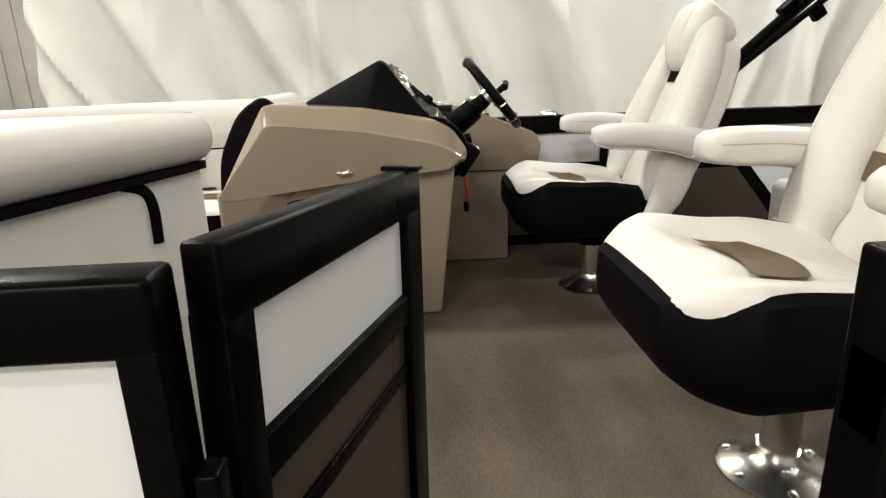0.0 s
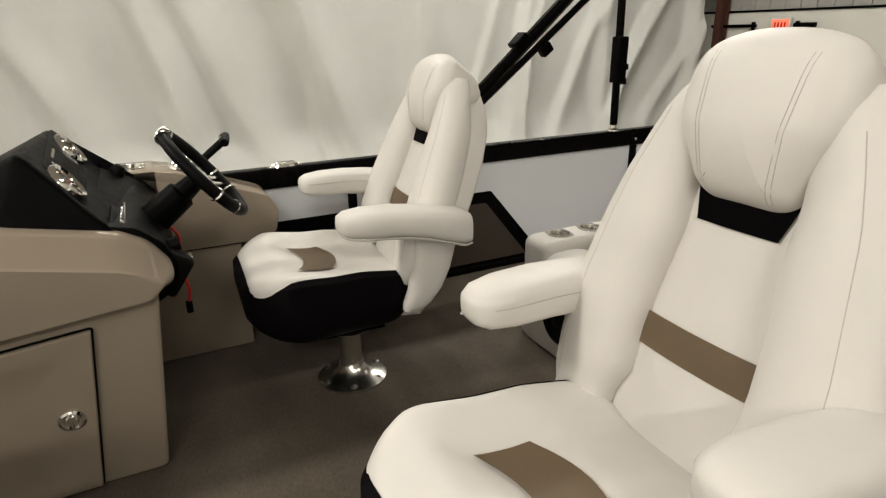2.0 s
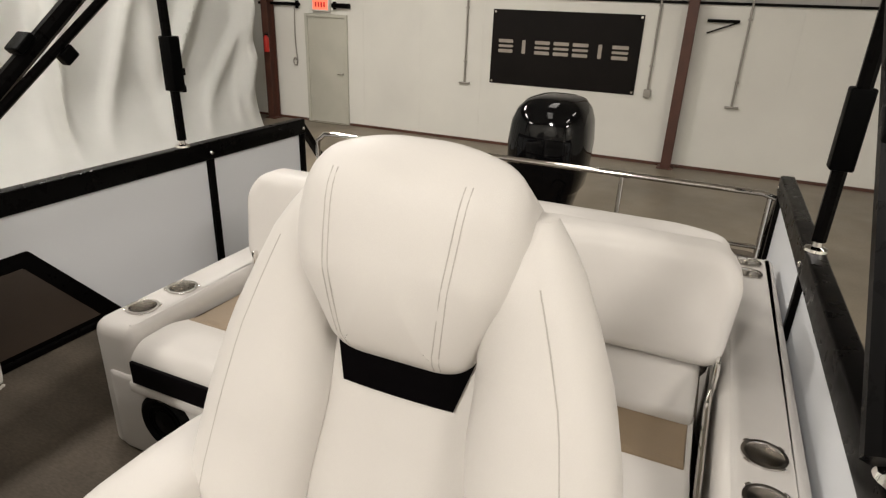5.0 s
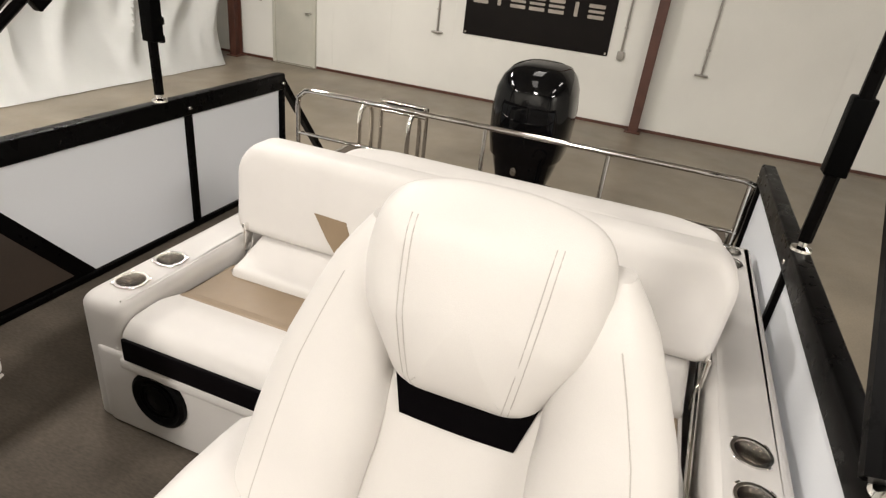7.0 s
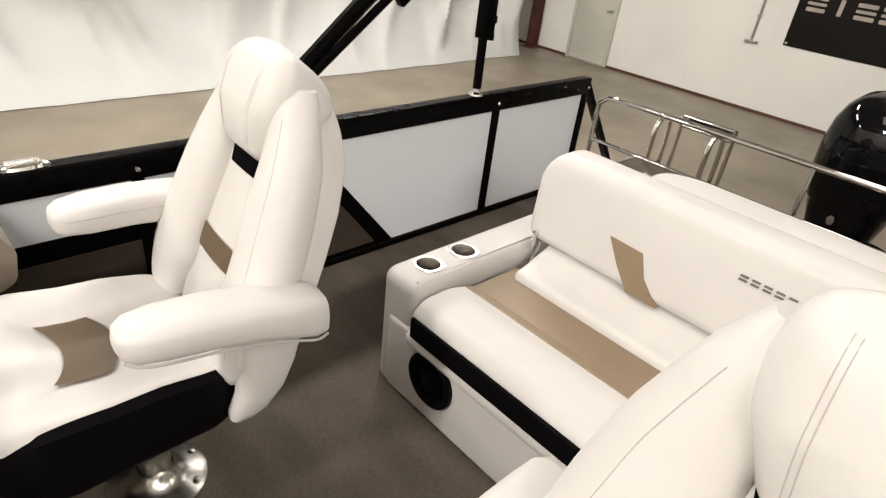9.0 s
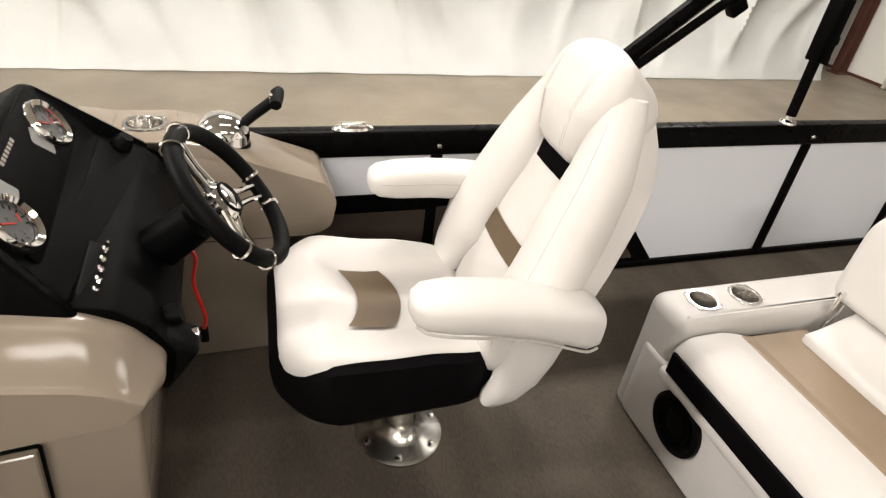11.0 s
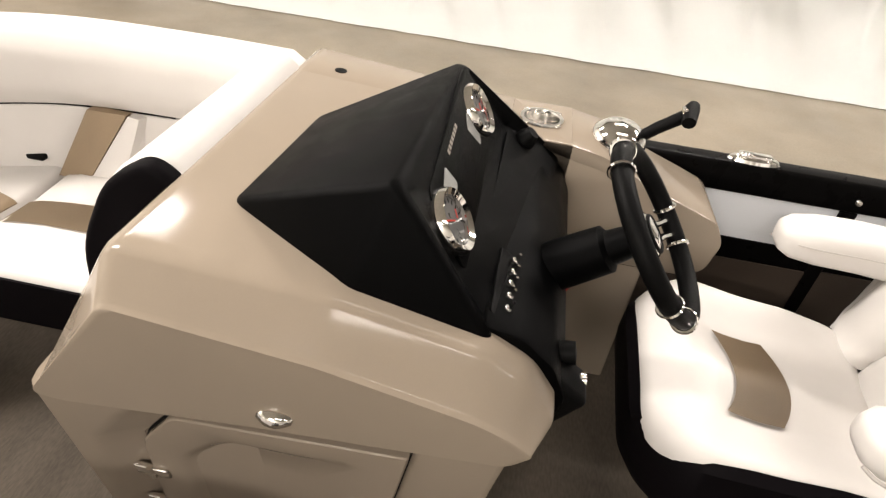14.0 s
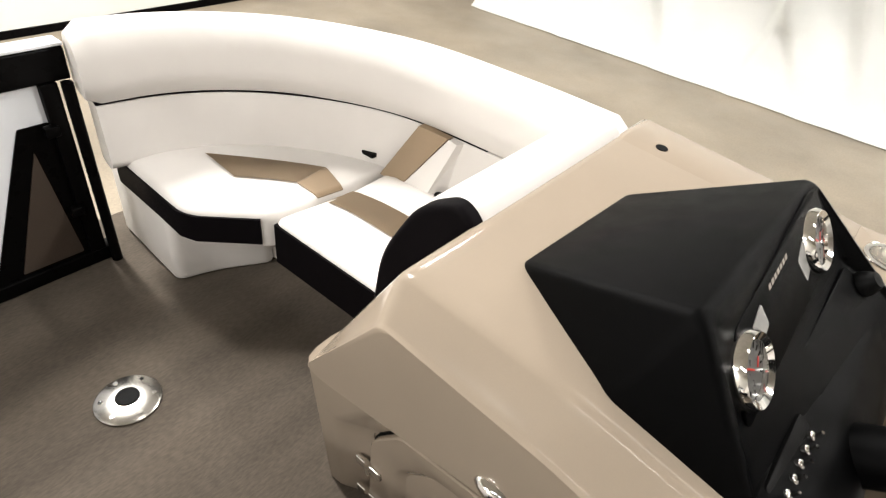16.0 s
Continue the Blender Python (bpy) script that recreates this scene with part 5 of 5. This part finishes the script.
lower = rounded([(0.02, 0.34), (0.06, 0.36), (0.043, 0.545), (-0.06, 0.545), (-0.06, 0.34)], [0.01, 0.02, 0.006, 0.004, 0.004], 3)
part("back_pad", swept(sweep, [(p.x, p.y) for p in lower]), VINYL, lounge)
upper = rounded([(0.045, 0.5515), (0.072, 0.60), (0.065, 0.70), (0.02, 0.752), (-0.05, 0.752), (-0.075, 0.70), (-0.075, 0.5515)], [0.004, 0.03, 0.03, 0.03, 0.03, 0.03, 0.004], 4)
part("back_roll", swept(roll_line, [(p.x, p.y) for p in upper], 1), VINYL, lounge, "thick cream padded top roll")
piping = [(0.042, 0.5455), (0.045, 0.5485), (0.042, 0.5515), (0.0, 0.5515), (0.0, 0.5455)]
part("piping", swept(sweep[10:], piping), VINYL_DARK, lounge, "thin dark piping")
part("wedge_cushion", loft([[(-1.075 + 0.04 * k, 2.93 + d, 0.365), (-0.99 + 0.04 * k, 2.935 + d, 0.365), (-0.875, 2.985 + d, 0.548), (-0.975, 2.975 + d, 0.552)] for k, d in ((0, 0), (1, 0.06))]), VINYL_TAN, lounge, "tan vinyl wedge inlay")
part("wedge_side", loft([[(-0.988, 2.936, 0.365), (-0.90, 2.945, 0.365), (-0.845, 2.99, 0.54), (-0.873, 2.987, 0.545)], [(-0.93, 3.0, 0.365), (-0.86, 3.0, 0.365), (-0.83, 3.03, 0.54), (-0.86, 3.03, 0.545)]]), VINYL, lounge)
part("pull_tab", block(-1.17, -1.115, 2.935, 2.962, 0.395, 0.41, 0.004), RUBBER, lounge, "short black pull strap")
# Bolster across the console's front, with a dark round end
bol = rounded([(-0.44, 0.36), (-0.405, 0.62), (-0.40, 0.745), (-0.455, 0.785), (-0.545, 0.73), (-0.625, 0.58), (-0.645, 0.38)], [0.02, 0.03, 0.04, 0.05, 0.06, 0.06, 0.02], 5)
part("arm_bolster", swap(slab(bol, 2.475, 3.02, 0.03, seg=4), (1, 3, 2)), VINYL, lounge, "cream padded bolster against the console")
part("bolster_end", swap(slab(offset(bol, 0.004), 2.458, 2.51, 0.014, seg=3), (1, 3, 2)), VINYL_DARK, lounge, "dark espresso bolster end")
part("cup_slot", lathe([(0.001, 0), (0.035, 0), (0.032, 0.005), (0.001, 0.005)], 18, pose(-0.84, 2.955, 0.382) @ Matrix.Diagonal((1, 0.6, 1, 1))), RUBBER, lounge)

port_lounge = thing("bow_lounge", "cream vinyl port lounge end beside the open gate", "lounge", "bow lounges", (0, 0, 0))
part("end_panel", slab(rounded([(-1.5, 0.84), (-0.50, 0.84), (-0.315, 1.43), (-1.5, 1.43)], [0.03, 0.03, 0.04, 0.03], 4), 0.002, 0.69, 0.006, seg=2), VINYL, port_lounge)
part("back_roll", slab(rounded([(-1.5, 0.82), (-0.485, 0.82), (-0.285, 1.455), (-1.5, 1.455)], [0.05, 0.05, 0.06, 0.05], 5), 0.698, 0.785, 0.042, 0.006, 5), VINYL, port_lounge)
part("piping", slab(rounded([(-1.5, 0.83), (-0.49, 0.83), (-0.302, 1.442), (-1.5, 1.442)], 0.05, 4), 0.688, 0.700), VINYL_DARK, port_lounge, "thin dark piping")
part("strap", tube([(-0.392, 1.225, 0.690), (-0.372, 1.27, 0.678), (-0.364, 1.285, 0.65), (-0.364, 1.285, 0.59)], 0.012, 8, 5), VINYL_DARK, port_lounge, "dark curved strap")

# ---- bow: table base and bow gate ----
disc = thing("table_socket", "round aluminium table socket set in the deck", "table base", "", (-1.115, 2.088, 0.0))
part("flange", lathe([(0.001, 0.0005), (0.080, 0.0005), (0.080, 0.005), (0.073, 0.010), (0.035, 0.014), (0.001, 0.014)], 40), BRUSHED, disc)
part("socket_plug", lathe([(0.001, 0.0141), (0.030, 0.0141), (0.028, 0.018), (0.001, 0.018)], 28), RUBBER, disc)
for a in [2 * math.pi * k / 6 for k in range(6)]:
    part("screw", lathe([(0.001, 0.007), (0.008, 0.007), (0.006, 0.0125), (0.001, 0.0125)], 10, pose(0.062 * math.cos(a), 0.062 * math.sin(a), 0)), CHROME, disc)
bow_fence = thing("fence", "black-framed bow fence with white panel and dark slanted corner", "fence", "boat fences", (-1.70, 0, 0))
part("top_rail", block(-0.028, 0.028, 0.9, 2.36, 0.60, 0.69, 0.008), RAIL, bow_fence)
part("rail_cap", block(-0.03, 0.03, 0.9, 2.36, 0.6905, 0.70, 0.003), PANEL, bow_fence)
part("bottom_rail", block(-0.024, 0.024, 0.9, 2.36, 0.001, 0.05, 0.006), RAIL, bow_fence)
for y in (0.92, 1.7, 2.30):
    part("post", block(-0.026, 0.03, y - 0.022, y + 0.022, 0.05, 0.60, 0.005), RAIL, bow_fence)
part("panel", block(-0.006, 0.006, 1.722, 2.278, 0.05, 0.60), PANEL, bow_fence, smooth=False)
part("panel", block(-0.006, 0.006, 0.942, 1.678, 0.05, 0.60), PANEL, bow_fence, smooth=False)
part("graphic", swap(slab(rounded([(2.02, 0.05), (2.278, 0.05), (2.278, 0.49), (2.20, 0.49)], 0.005, 2), 0.006, 0.011), (3, 1, 2)), RAIL, bow_fence, smooth=False)
part("graphic", swap(slab(rounded([(2.09, 0.06), (2.262, 0.06), (2.22, 0.42)], 0.005, 2), 0.006, 0.015), (3, 1, 2)), PANEL_BROWN, bow_fence, smooth=False)
part("hinge", merged(block(0.02, 0.045, 2.255, 2.29, 0.46, 0.49, 0.004), block(0.02, 0.045, 2.255, 2.29, 0.2, 0.23, 0.004), tube([(0.04, 2.34, 0.003), (0.04, 2.34, 0.6)], 0.016, 10)), RAIL, bow_fence)
